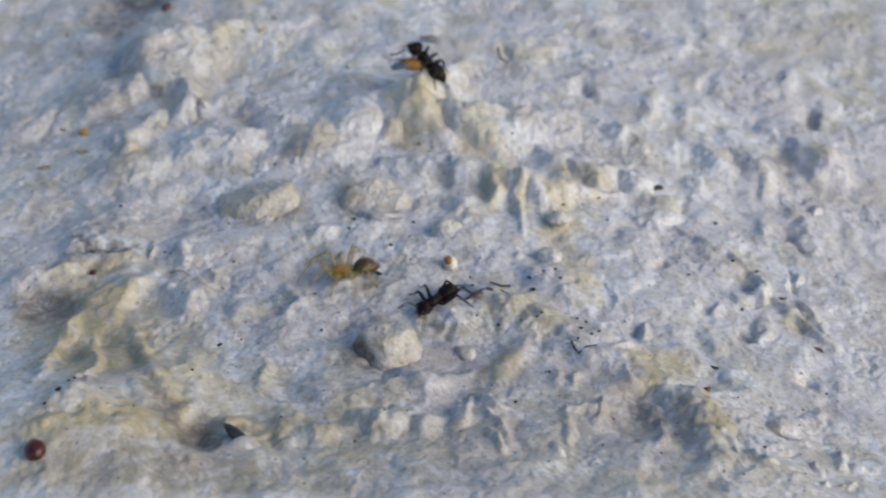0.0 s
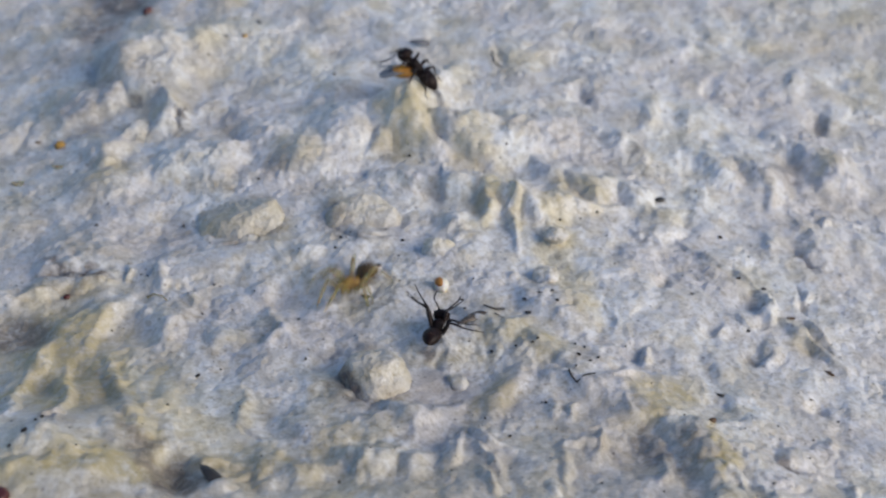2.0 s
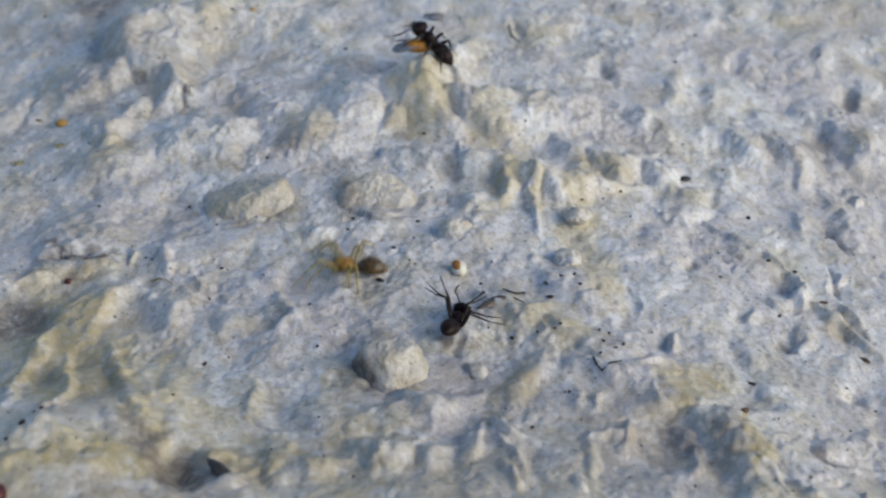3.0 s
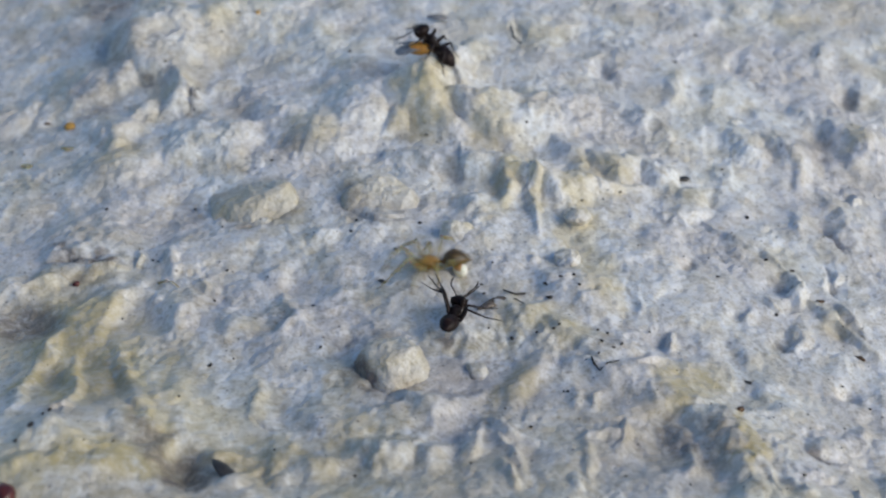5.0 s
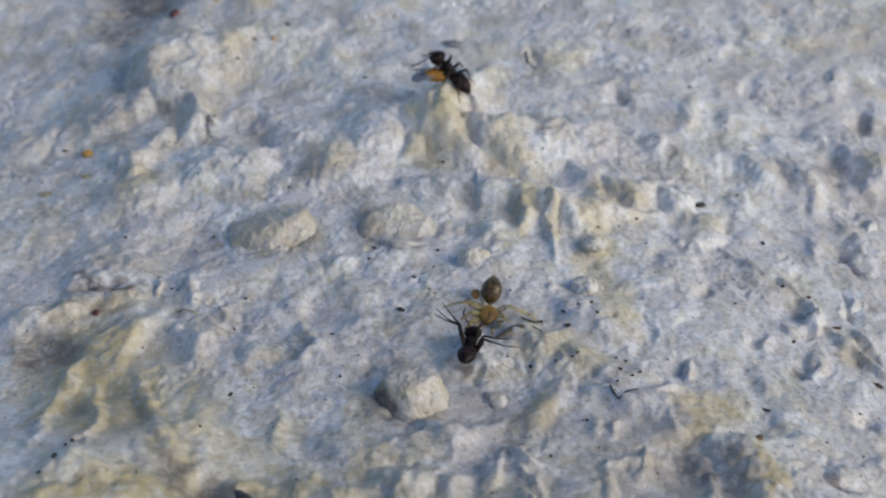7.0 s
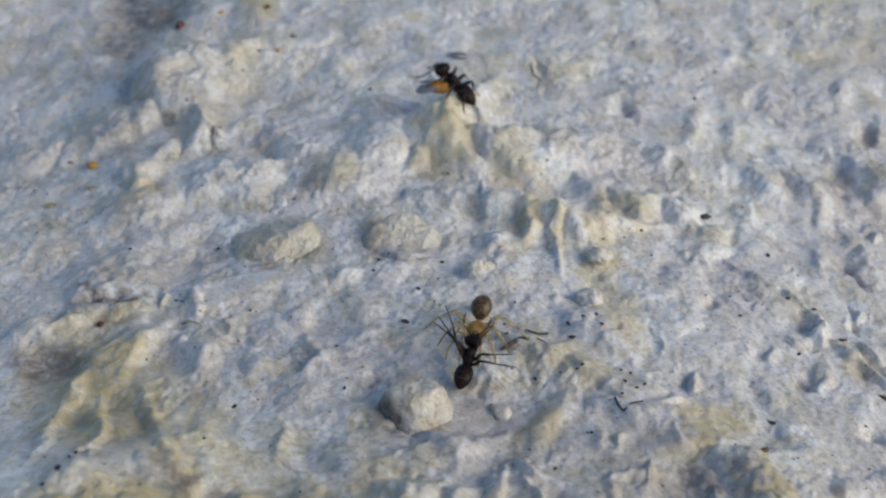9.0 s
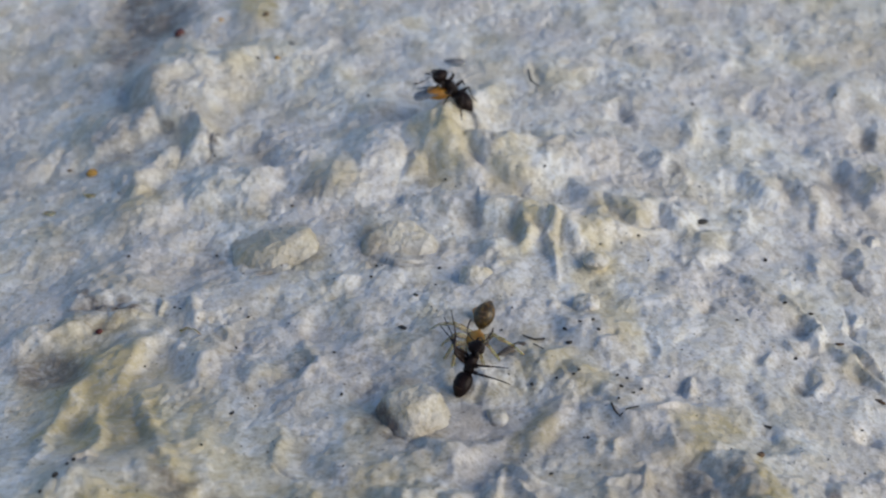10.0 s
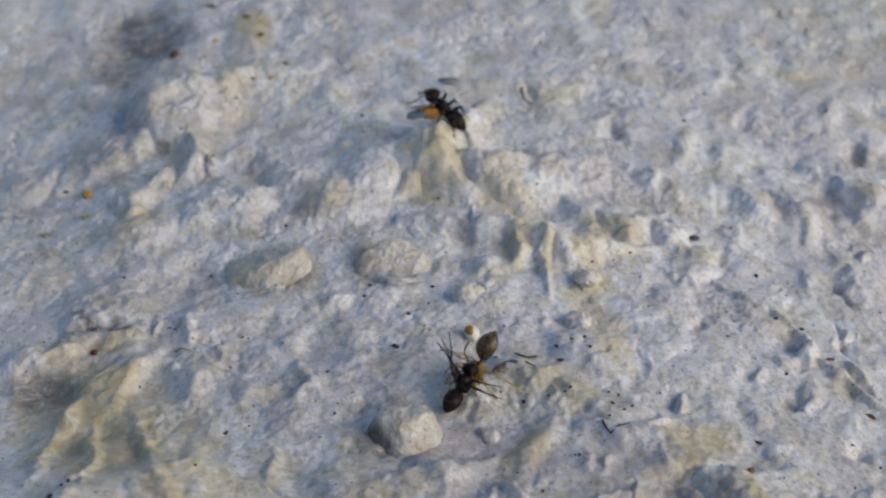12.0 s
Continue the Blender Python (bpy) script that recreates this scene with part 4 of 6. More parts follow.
lump(25.38, -12.70, 0.40, 0.65, -31.5279, -0.175, 1)
lump(30.53, -15.48, 0.58, 0.67, 3.7703, 0.45, 1)
lump(26.18, -13.16, 0.78, 0.47, 9.3233, -0.175, 1)
lump(32.22, -12.87, 0.62, 0.60, -34.6518, 0.45, 1)
lump(28.25, -13.23, 0.61, 0.45, 7.70911, 0.45, 1)
# cracks and stains; hollows, ledges and stone feet also carry painted shade
stain("grime_shade", 0.72, 0.80, 0.84, 1.04, 0, 0.85)
stain("grime_shade", 2.83, 0.44, 1.26, 1.24, -10, 0.4)
stain("grime_shade", -17.25, -13.84, 2.30, 2.17, -15, 0.8)
stain("grime_shade", -19.31, -11.87, 0.90, 2.45, -35, 0.7)
stain("grime_shade", -13.43, -16.87, 2.15, 0.99, -20, 0.4)
# more painted shade on the left of the far-left lump
stain("grime_shade", -31.83, 40.54, 0.85, 3.81, 0, 0.55)
# the left ledge's shadow again, as a thin painted strip
stain("grime_shade", -29.24, 13.14, 2.95, 0.56, -4, 0.97)
stain("grime_shade", -32.10, 4.44, 2.69, 1.76, 5, 0.28)
stain("grime_shade", 15.87, -8.08, 2.45, 3.13, 0, 0.3)
stain("ochre", -28.99, 10.50, 3.72, 0.77, 0, 0.6)
stain("ochre", -29.16, -2.25, 1.13, 4.98, -35, 0.95)
stain("ochre", -26.06, -4.47, 0.59, 5.31, 0, 0.95)
stain("ochre", -22.21, -3.51, 1.07, 5.64, 25, 0.85)
stain("ochre", -24.15, -17.26, 2.71, 1.25, 0, 0.8)
stain("ochre", -20.58, -16.58, 2.02, 1.37, 0, 0.8)
stain("ochre", -26.08, 3.67, 3.11, 2.94, 0, 0.6)
stain("ochre", -19.90, -9.27, 1.47, 3.84, 0, 0.7)
stain("ochre", -17.46, -9.18, 2.25, 3.41, 0, 0.4)
stain("ochre", 21.22, -9.63, 0.42, 3.53, -25, 0.9)
stain("ochre", 19.33, -9.40, 1.67, 3.51, 0, 0.4)
stain("ochre", 17.86, -4.47, 1.29, 2.82, -30, 0.8)
stain("ochre", 5.82, 21.63, 1.47, 2.69, 0, 0.6)
stain("ochre", 8.25, 21.85, 0.69, 5.47, 0, 0.6)
stain("ochre", 11.64, 21.37, 0.99, 4.48, 0, 0.6)
stain("ochre", 15.12, 25.34, 1.86, 3.35, 0, 0.55)
stain("ochre", -1.25, 33.83, 2.67, 5.26, 0, 0.6)
stain("ochre", 4.37, 30.86, 1.55, 4.00, 0, 0.45)
stain("ochre", -14.12, 19.86, 2.41, 2.24, 0, 0.5)
stain("ochre", 5.25, -4.81, 2.04, 3.46, -30, 0.6)
stain("ochre", 5.91, 4.23, 1.32, 2.57, 0, 0.5)
stain("ochre", 8.16, 3.53, 1.75, 2.12, 0, 0.4)
stain("ochre", -20.49, 54.42, 1.79, 2.41, 0, 0.4)
# grooves below the left ledge, coloured dark as its shadow
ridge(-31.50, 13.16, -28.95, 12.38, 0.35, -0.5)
stain("grime_shade", -30.23, 12.77, 2.19, 0.56, -17, 0.95)
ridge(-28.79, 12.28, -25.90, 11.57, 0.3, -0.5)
stain("grime_shade", -27.35, 11.93, 2.33, 0.48, -14, 0.95)
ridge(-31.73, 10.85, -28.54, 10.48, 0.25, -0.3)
stain("grime_shade", -30.13, 10.67, 2.41, 0.40, -7, 0.6)
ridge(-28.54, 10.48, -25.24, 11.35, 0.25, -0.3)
stain("grime_shade", -26.89, 10.92, 2.54, 0.40, 15, 0.6)
# grooves along the stones' feet, darkened with painted contact shade
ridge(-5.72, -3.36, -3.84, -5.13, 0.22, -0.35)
stain("grime_shade", -4.78, -4.25, 1.97, 0.35, -43, 0.7)
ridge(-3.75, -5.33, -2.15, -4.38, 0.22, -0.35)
stain("grime_shade", -2.95, -4.86, 1.49, 0.35, 31, 0.7)
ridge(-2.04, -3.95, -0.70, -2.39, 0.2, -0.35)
stain("grime_shade", -1.37, -3.17, 1.60, 0.32, 49, 0.6)
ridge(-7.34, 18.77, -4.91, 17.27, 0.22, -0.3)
stain("grime_shade", -6.13, 18.02, 2.14, 0.35, -32, 0.6)
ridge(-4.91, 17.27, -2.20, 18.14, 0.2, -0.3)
stain("grime_shade", -3.56, 17.71, 2.11, 0.32, 18, 0.6)
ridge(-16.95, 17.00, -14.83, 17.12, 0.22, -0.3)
stain("grime_shade", -15.89, 17.06, 1.67, 0.35, 3, 0.6)
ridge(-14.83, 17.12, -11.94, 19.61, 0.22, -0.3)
stain("grime_shade", -13.38, 18.37, 2.77, 0.35, 41, 0.6)
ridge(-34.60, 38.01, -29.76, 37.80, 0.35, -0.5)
stain("grime_shade", -32.18, 37.90, 3.60, 0.56, -2, 0.6)
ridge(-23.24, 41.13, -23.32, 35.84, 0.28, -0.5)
stain("grime_shade", -23.28, 38.49, 3.80, 0.45, -91, 0.7)
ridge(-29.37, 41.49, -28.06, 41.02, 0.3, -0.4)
stain("grime_shade", -28.71, 41.25, 1.30, 0.48, -20, 0.7)
# the chip's shadow, painted along a shallow groove
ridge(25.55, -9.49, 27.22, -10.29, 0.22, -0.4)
stain("grime_shade", 26.38, -9.89, 1.49, 0.35, -25, 0.8)
# shading on the right slope, painted along a shallow groove
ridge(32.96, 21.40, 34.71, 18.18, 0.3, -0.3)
stain("grime_shade", 33.84, 19.79, 2.77, 0.48, -61, 0.5)
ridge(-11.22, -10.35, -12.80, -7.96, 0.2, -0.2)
stain("grime_shade", -12.01, -9.16, 2.13, 0.32, 124, 0.3)
# -- end relief --


def lie(x, y):
    """The ground's height at one place (mm)."""
    return float(height(np.array([float(x)]), np.array([float(y)]))[0])


def spread(lo, hi, step, far):
    """Grid lines: fine from lo to hi, wider and wider out to far on both sides."""
    mid = list(np.arange(lo, hi + step / 2, step))
    out, s = [], step
    while not out or out[-1] < far:
        s *= 1.25
        out.append((out[-1] if out else 0) + s)
    return np.array([lo - d for d in out[::-1]] + mid + [mid[-1] + d for d in out])


def ground():
    xs, ys = spread(-50, 50, 0.11, 1500), spread(-22, 72, 0.13, 1500)
    gx, gy = np.meshgrid(xs, ys)
    gz = height(gx.ravel(), gy.ravel())
    co = np.column_stack([gx.ravel(), gy.ravel(), gz]) * MM
    nx, ny = len(xs), len(ys)
    i = (np.arange(ny - 1)[:, None] * nx + np.arange(nx - 1)[None, :]).ravel()
    quads = np.column_stack([i, i + 1, i + 1 + nx, i + nx]).astype(np.int32)
    me = bpy.data.meshes.new("ground")
    me.vertices.add(len(co))
    me.vertices.foreach_set("co", co.astype(np.float32).ravel())
    me.loops.add(quads.size)
    me.loops.foreach_set("vertex_index", quads.ravel())
    me.polygons.add(len(quads))
    me.polygons.foreach_set("loop_start", np.arange(len(quads), dtype=np.int32) * 4)
    me.polygons.foreach_set("use_smooth", np.ones(len(quads), dtype=bool))
    me.update(calc_edges=True)
    me.materials.append(LIME)
    for kind in ("ochre", "grime_shade"):
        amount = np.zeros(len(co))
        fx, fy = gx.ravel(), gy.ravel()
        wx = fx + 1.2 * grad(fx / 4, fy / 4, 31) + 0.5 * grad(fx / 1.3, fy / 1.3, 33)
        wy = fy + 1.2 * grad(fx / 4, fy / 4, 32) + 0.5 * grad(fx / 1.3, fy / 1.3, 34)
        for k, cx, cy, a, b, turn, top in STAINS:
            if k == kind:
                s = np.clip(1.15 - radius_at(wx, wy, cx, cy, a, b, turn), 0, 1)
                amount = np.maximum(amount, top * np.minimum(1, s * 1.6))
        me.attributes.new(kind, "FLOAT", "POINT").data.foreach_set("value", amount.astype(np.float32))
    return tagged(new("ground", me), "rough white limewashed masonry surface with lumps, pits and yellow stains", "ground", kind="structure")


GROUND = ground()


def pebble(x, y, a, b, h, turn, seed, sink=0.35, facets=5, ochre=0.2, grime_shade=0.1, shade_side=None):
    """A limewashed stone set in the surface; the last argument, (direction, amount), paints shade on one side."""
    r = max(a, b)
    ob = part("stone", lumpy(r, seed, (a / r, b / r, h / r), 0.2, 5, facets), LIME, GROUND)
    n = len(ob.data.vertices)
    for kind, amount in (("ochre", ochre), ("grime_shade", grime_shade)):
        values = np.full(n, amount, dtype=np.float32)
        if shade_side and kind == "grime_shade":
            d = Vector((math.cos(radians(shade_side[0] - turn)), math.sin(radians(shade_side[0] - turn)), -0.25))
            for k, v in enumerate(ob.data.vertices):
                s = v.co.normalized().dot(d) + 0.35 * noise.noise(v.co * 700)
                values[k] += shade_side[1] * min(1, max(0, (s - 0.36) * 4))
        ob.data.attributes.new(kind, "FLOAT", "POINT").data.foreach_set("value", values)
    ob.matrix_basis = at(x, y, lie(x, y) + h * (1 - 2 * sink), 0, 0, turn)
    return ob


def cut_stone(x, y, sink, seed, facets, ochre=0.15, grime_shade=0.08, shade_side=None, soft=0.3, rough=0.08):
    """A broken stone set in the surface: facets are (way, elevation of the face's normal, distance from the centre in mm)."""
    bm = bmesh.new()
    bmesh.ops.create_icosphere(bm, subdivisions=6, radius=1.0)
    off = Vector((seed * 1.7, seed * 2.3, seed * 0.9))
    normals = [(Vector((math.cos(radians(a)) * math.cos(radians(e)), math.sin(radians(a)) * math.cos(radians(e)), math.sin(radians(e)))), d) for a, e, d in facets]
    normals = [(n, d + 0.05) for n, d in normals]
    normals.append((Vector((0, 0, -1)), 1.2))
    for v in bm.verts:
        way = v.co.normalized()
        r = -soft * math.log(sum(math.exp(-min(40, d / max(0.02, way.dot(n))) / soft) for n, d in normals))
        p = way * r
        v.co = (p + rough * (noise.noise_vector(p * 0.9 + off) * 2.2 + noise.noise_vector(p * 2.3 + off) * 1.0 + noise.noise_vector(p * 5.5 + off) * 0.5)) * MM
    ob = part("stone", bm, LIME, GROUND)
    n = len(ob.data.vertices)
    for kind, amount in (("ochre", ochre), ("grime_shade", grime_shade)):
        values = np.full(n, amount, dtype=np.float32)
        # shade painted as darker colour on the side turned from the sun
        if shade_side and kind == "grime_shade":
            d = Vector((math.cos(radians(shade_side[0])), math.sin(radians(shade_side[0])), -0.1))
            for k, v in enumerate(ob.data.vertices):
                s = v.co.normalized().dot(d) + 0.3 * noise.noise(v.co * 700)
                values[k] += shade_side[1] * min(1, max(0, (s - 0.5) * 4))
        ob.data.attributes.new(kind, "FLOAT", "POINT").data.foreach_set("value", values)
    ob.matrix_basis = at(x, y, lie(x, y) - sink)
    return ob


# a closing (direction, amount) pair is the side with painted shade
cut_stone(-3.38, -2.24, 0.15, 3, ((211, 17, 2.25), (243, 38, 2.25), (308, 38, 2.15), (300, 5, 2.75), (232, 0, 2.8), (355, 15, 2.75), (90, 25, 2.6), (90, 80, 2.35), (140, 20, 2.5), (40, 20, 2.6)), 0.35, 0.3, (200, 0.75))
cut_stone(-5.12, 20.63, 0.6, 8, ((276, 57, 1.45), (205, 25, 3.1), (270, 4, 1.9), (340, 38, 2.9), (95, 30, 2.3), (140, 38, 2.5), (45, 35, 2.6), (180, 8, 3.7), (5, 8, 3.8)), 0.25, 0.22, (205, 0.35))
cut_stone(-15.02, 20.26, 0.75, 12, ((296, 50, 1.85), (150, 70, 1.75), (240, 35, 2.5), (10, 25, 3.2), (80, 25, 3.0), (290, 4, 2.7), (190, 20, 4.0), (330, 10, 3.2)), 0.45, 0.25)
cut_stone(1.46, 15.17, 0.1, 22, ((296, 42, 0.8), (180, 12, 1.15), (90, 20, 1.0), (0, 22, 1.3), (90, 85, 0.95), (235, 20, 1.05)), 0.2, 0.1)
pebble(10.42, 12.44, 1.25, 1.3, 1.0, 0, 5, 0.58, 4, 0.05, 0.12)
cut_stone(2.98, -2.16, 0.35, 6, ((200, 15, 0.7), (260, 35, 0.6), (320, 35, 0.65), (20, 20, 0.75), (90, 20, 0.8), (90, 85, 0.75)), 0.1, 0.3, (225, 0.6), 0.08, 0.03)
pebble(11.54, 17.66, 1.1, 0.9, 0.8, 0, 19, 0.45, 6, 0.25, 0.1)


# ---------------------------------------------------------------- ants
def bent(lengths, rises, spread_out=0.0):
    """Points of a limb that starts at 0, runs outwards along x; rises are slopes in degrees, one a joint."""
    p, out = Vector((0, 0, 0)), [(0, 0, 0)]
    for i, (l, a) in enumerate(zip(lengths, rises)):
        p = p + Vector((l * math.cos(radians(a)), spread_out * i * l * 0.3, l * math.sin(radians(a))))
        out.append(tuple(p))
    return out


def limb(parent, place, turn, lengths, rises, radii, materials, label="", sweep=0.0):
    """A leg: coxa and femur, with tibia and tarsus under it. It turns about its root."""
    p = bent(lengths, rises, sweep)
    femur = tube([p[0], p[1], (Vector(p[1]) * 0.4 + Vector(p[2]) * 0.6), p[2]], [radii[0] * 0.9, radii[0], radii[0] * 1.15, radii[1]])
    leg = part("leg", femur, materials[0], parent, label)
    part("tibia", tube([p[2], (Vector(p[2]) + Vector(p[3])) / 2, p[3]], [radii[1], radii[1] * 1.05, radii[2]]), materials[1], leg)
    part("tarsus", tube([p[3], (Vector(p[3]) * 0.5 + Vector(p[4]) * 0.5), p[4]], [radii[2], radii[2] * 0.9, radii[2] * 0.55], 6), materials[2], leg)
    leg.matrix_basis = at(*place, 0, 0, turn)
    return leg


def feeler(parent, side, turn, bend, droop=-15):
    s = [(0, 0, 0), (0.35, 0, 0.12), (0.62, 0, 0.15), (0.85, bend * 0.12, 0.05), (1.1, bend * 0.3, -0.05), (1.3, bend * 0.5, -0.1)]
    ob = part("antenna", tube(s, [0.035, 0.04, 0.035, 0.045, 0.05, 0.03], 6), ANT_LEG, parent)
    ob.matrix_basis = at(1.7, side * 0.2, 0.12, 0, droop, turn)
    return ob


def ant(name, label, leg_turns, lift=20, size=1.18, reach=1.0, broad=1.0, nod=0):
    """An ant about 4.5 mm long; head towards +x, the middle of the trunk at the origin."""
    top = thing(name, label, "ant", "ants on the limewash")
    head = part("head", body_form([(0.92, 0.20, 0.18, 0), (1.0, 0.34, 0.30, 0), (1.2, 0.43, 0.36, 0.02), (1.45, 0.42, 0.33, 0.0), (1.65, 0.33, 0.26, -0.04), (1.8, 0.20, 0.15, -0.08)]), ANT, top)
    for s in (1, -1):
        eye = part("eye", body_form(egg(0.2, 0.14, 0.1), 10), SOOT, head)
        eye.matrix_basis = at(1.42, s * 0.38, 0.12, 0, 0, s * 20)
        part("mandible", tube([(1.75, s * 0.14, -0.08), (1.95, s * 0.13, -0.1), (2.08, s * 0.03, -0.11)], [0.06, 0.05, 0.02], 6), ANT_LEG, head)
    part("thorax", body_form([(-0.5, 0.18, 0.17, -0.05), (-0.4, 0.34, 0.32, 0.0), (-0.2, 0.37, 0.37, 0.03), (0.0, 0.31, 0.33, 0.03), (0.2, 0.39, 0.41, 0.07), (0.5, 0.42, 0.41, 0.06), (0.75, 0.31, 0.30, 0.02), (0.92, 0.16, 0.16, 0.0)]), ANT, top)
    part("petiole", body_form([(-0.8, 0.09, 0.09, -0.03), (-0.68, 0.14, 0.26, 0.06), (-0.6, 0.13, 0.24, 0.05), (-0.48, 0.1, 0.1, -0.03)], 12), ANT, top)
    gaster = part("gaster", body_form([(-2.0, 0.06, 0.06, -0.07), (-1.85, 0.27, 0.22, -0.03), (-1.5, 0.52, 0.44, 0.03), (-1.04, 0.65, 0.55, 0.07), (-1.01, 0.635, 0.535, 0.07), (-0.66, 0.63, 0.53, 0.07), (-0.36, 0.50, 0.42, 0.05), (-0.12, 0.2, 0.17, 0.03)], 24), GASTER, top)
    for k, (x, r) in enumerate(((-0.66, 0.55), (-1.02, 0.565), (-1.42, 0.47))):
        band = [(x, r * math.cos(a), 0.06 + r * 0.95 * math.sin(a)) for a in [q * math.pi / 8 for q in range(9)]]
        part("gaster_band", tube(band, [0.02] * 9, 5), BARK, gaster, "dull brown rim of a body ring")
    gaster.matrix_basis = at(-0.26, 0, -0.05)
    legs = []
    if broad != 1.0 or nod:
        head.matrix_basis = at(0.92, 0, 0, 0, nod, 0) @ Matrix.Diagonal((1, broad, broad, 1)) @ at(-0.92, 0, 0)
        top.children[1].matrix_basis = Matrix.Diagonal((1, broad, broad, 1))
    for i, (x, lengths) in enumerate([(0.45, (0.35, 1.1, 1.0, 0.95)), (0.05, (0.35, 1.25, 1.2, 1.1)), (-0.3, (0.35, 1.45, 1.45, 1.25))]):
        for s in (1, -1):
            turn = leg_turns[i * 2 + (0 if s > 0 else 1)]
            legs.append(limb(top, (x, s * 0.22, -0.12), turn, [v * reach * (1.0 if s > 0 else 0.8) for v in lengths], (-20, lift + 22, -48, -28), (0.125, 0.078, 0.046), (ANT_LEG, ANT_LEG, ANT_LEG), sweep=s * 0.25))
    feeler(head, 1, 70 if nod else 38, -1, 60 if nod else -15)
    feeler(head, -1, -70 if nod else -40, 1, 60 if nod else -15)
    top.scale = (size, size, size)
    return top, legs, gaster


def spider():
    """A small pale spider, body 3.6 mm; eyes towards +x, its waist at the origin."""
    top = thing("spider", "small translucent yellow spider with an olive-brown patterned abdomen", "spider")
    cara = part("carapace", body_form([(0.08, 0.16, 0.14, 0.0), (0.25, 0.48, 0.28, 0.04), (0.6, 0.66, 0.38, 0.08), (0.95, 0.62, 0.39, 0.11), (1.25, 0.40, 0.33, 0.11), (1.45, 0.30, 0.25, 0.08), (1.52, 0.22, 0.17, 0.05)]), AMBER, top)
    abd = part("abdomen", body_form([(-2.05, 0.13, 0.12, -0.1), (-1.9, 0.31, 0.26, -0.02), (-1.58, 0.55, 0.47, 0.08), (-1.18, 0.70, 0.58, 0.16), (-0.8, 0.70, 0.58, 0.18), (-0.4, 0.53, 0.45, 0.12), (-0.12, 0.26, 0.24, 0.03)], 24), OLIVE, top)
    part("pedicel", tube([(-0.2, 0, 0), (0.0, 0, 0), (0.15, 0, 0.02)], [0.1, 0.09, 0.1]), AMBER, top)
    for s in (1, -1):
        part("spinneret", tube([(-1.95, s * 0.07, -0.1), (-2.15, s * 0.09, -0.14)], [0.06, 0.03], 6), BARK, abd)
        part("chelicera", body_form([(1.42, 0.1, 0.1, -0.05), (1.5, 0.12, 0.16, -0.14), (1.58, 0.08, 0.1, -0.26)], 10), AMBER, cara).location = (0, s * 0.12 * MM, 0)
        part("palp", tube([(1.35, s * 0.2, -0.1), (1.65, s * 0.32, 0.05), (1.9, s * 0.3, -0.1), (2.0, s * 0.26, -0.25)], [0.06, 0.055, 0.06, 0.05], 6), STRAW, cara)
        for ex, ey in ((1.5, 0.07), (1.44, 0.2)):
            eye = part("eye", body_form(egg(0.09, 0.09, 0.09), 8), SOOT, cara)
            eye.matrix_basis = at(ex, s * ey, 0.26)
    for k in range(5):
        x = -0.45 - 0.30 * k
        w = (0.30, 0.38, 0.38, 0.29, 0.17)[k]
        z = (0.55, 0.70, 0.72, 0.58, 0.36)[k]
        part("abdomen_band", tube([(x - 0.09, -w, z - 0.16 * w / 0.4), (x, -w * 0.4, z - 0.005), (x + 0.05, 0, z + 0.015), (x, w * 0.4, z - 0.005), (x - 0.09, w, z - 0.16 * w / 0.4)], [0.03, 0.06, 0.07, 0.06, 0.03], 6), BARK, abd, "dark brown chevron band")
    legs = []
    for i, (x, turn, l) in enumerate([(1.15, 32, 1.12), (0.9, 68, 1.0), (0.62, 108, 0.85), (0.36, 146, 1.1)]):
        for s in (1, -1):
            legs.append(limb(top, (x, s * 0.38, -0.08), s * turn, (0.3 * l, 1.3 * l, 1.4 * l, 1.15 * l), (0, 52, -46, -60), (0.19, 0.13, 0.085), (STRAW, STRAW, STRAW), sweep=-s * 0.45))
    top.scale = (1.18, 1.18, 1.18)
    return top, legs


CAPTIVE, CAPTIVE_LEGS, CAPTIVE_GASTER = ant("ant", "small black ant caught by the spider, legs splayed on the limewash", (45, -95, 95, -118, 131, -156), 20, 1.12, 1.14, 1.4)
SPIDER, SPIDER_LEGS = spider()


# ---------------------------------------------------------------- small things on the surface
def bit(name, label, category, bm, material, x, y, lift, turn=0, tip=0, lean=0, group="", kind=""):
    """One small loose piece, resting on the surface at x, y."""
    ob = tagged(part(name, bm, material), label, category, group, kind)
    ob.matrix_basis = at(x, y, lie(x, y) + lift, lean, tip, turn)
    return ob


def grit(x, y, r, seed, turn, colour, label, name="dirt_speck", category="speck", long=1.0, group="dark specks on the limewash"):
    return bit(name, label, category, lumpy(r, seed, (long, 1, 0.7 if long < 1.5 else 0.4), 0.45 if long < 1.5 else 0.7, 2 if long < 1.5 else 3, 2 if long < 1.5 else 6), colour, x, y, r * 0.3, turn, group=group)


def husk(x, y, length, w, turn, tip):
    """A pointed oval husk with a raised seam."""
    st = [(-length / 2, 0.02, 0.02, 0), (-length * 0.36, w * 0.3, w * 0.16, 0.02), (-length * 0.12, w * 0.48, w * 0.24, 0.04),
          (length * 0.14, w * 0.5, w * 0.25, 0.04), (length * 0.34, w * 0.36, w * 0.18, 0.02), (length * 0.46, w * 0.16, w * 0.08, 0)]
    ob = bit("seed_husk", "dark grey pointed seed husk lying on the limewash", "seed husk", body_form(st, 16), HUSK, x, y, w * 0.18, turn, tip)
    part("seam", tube([(-length * 0.42, 0, w * 0.14), (0, 0, w * 0.29), (length * 0.4, 0, w * 0.15)], [0.02, 0.04, 0.02], 6), SOOT, ob)
    return ob


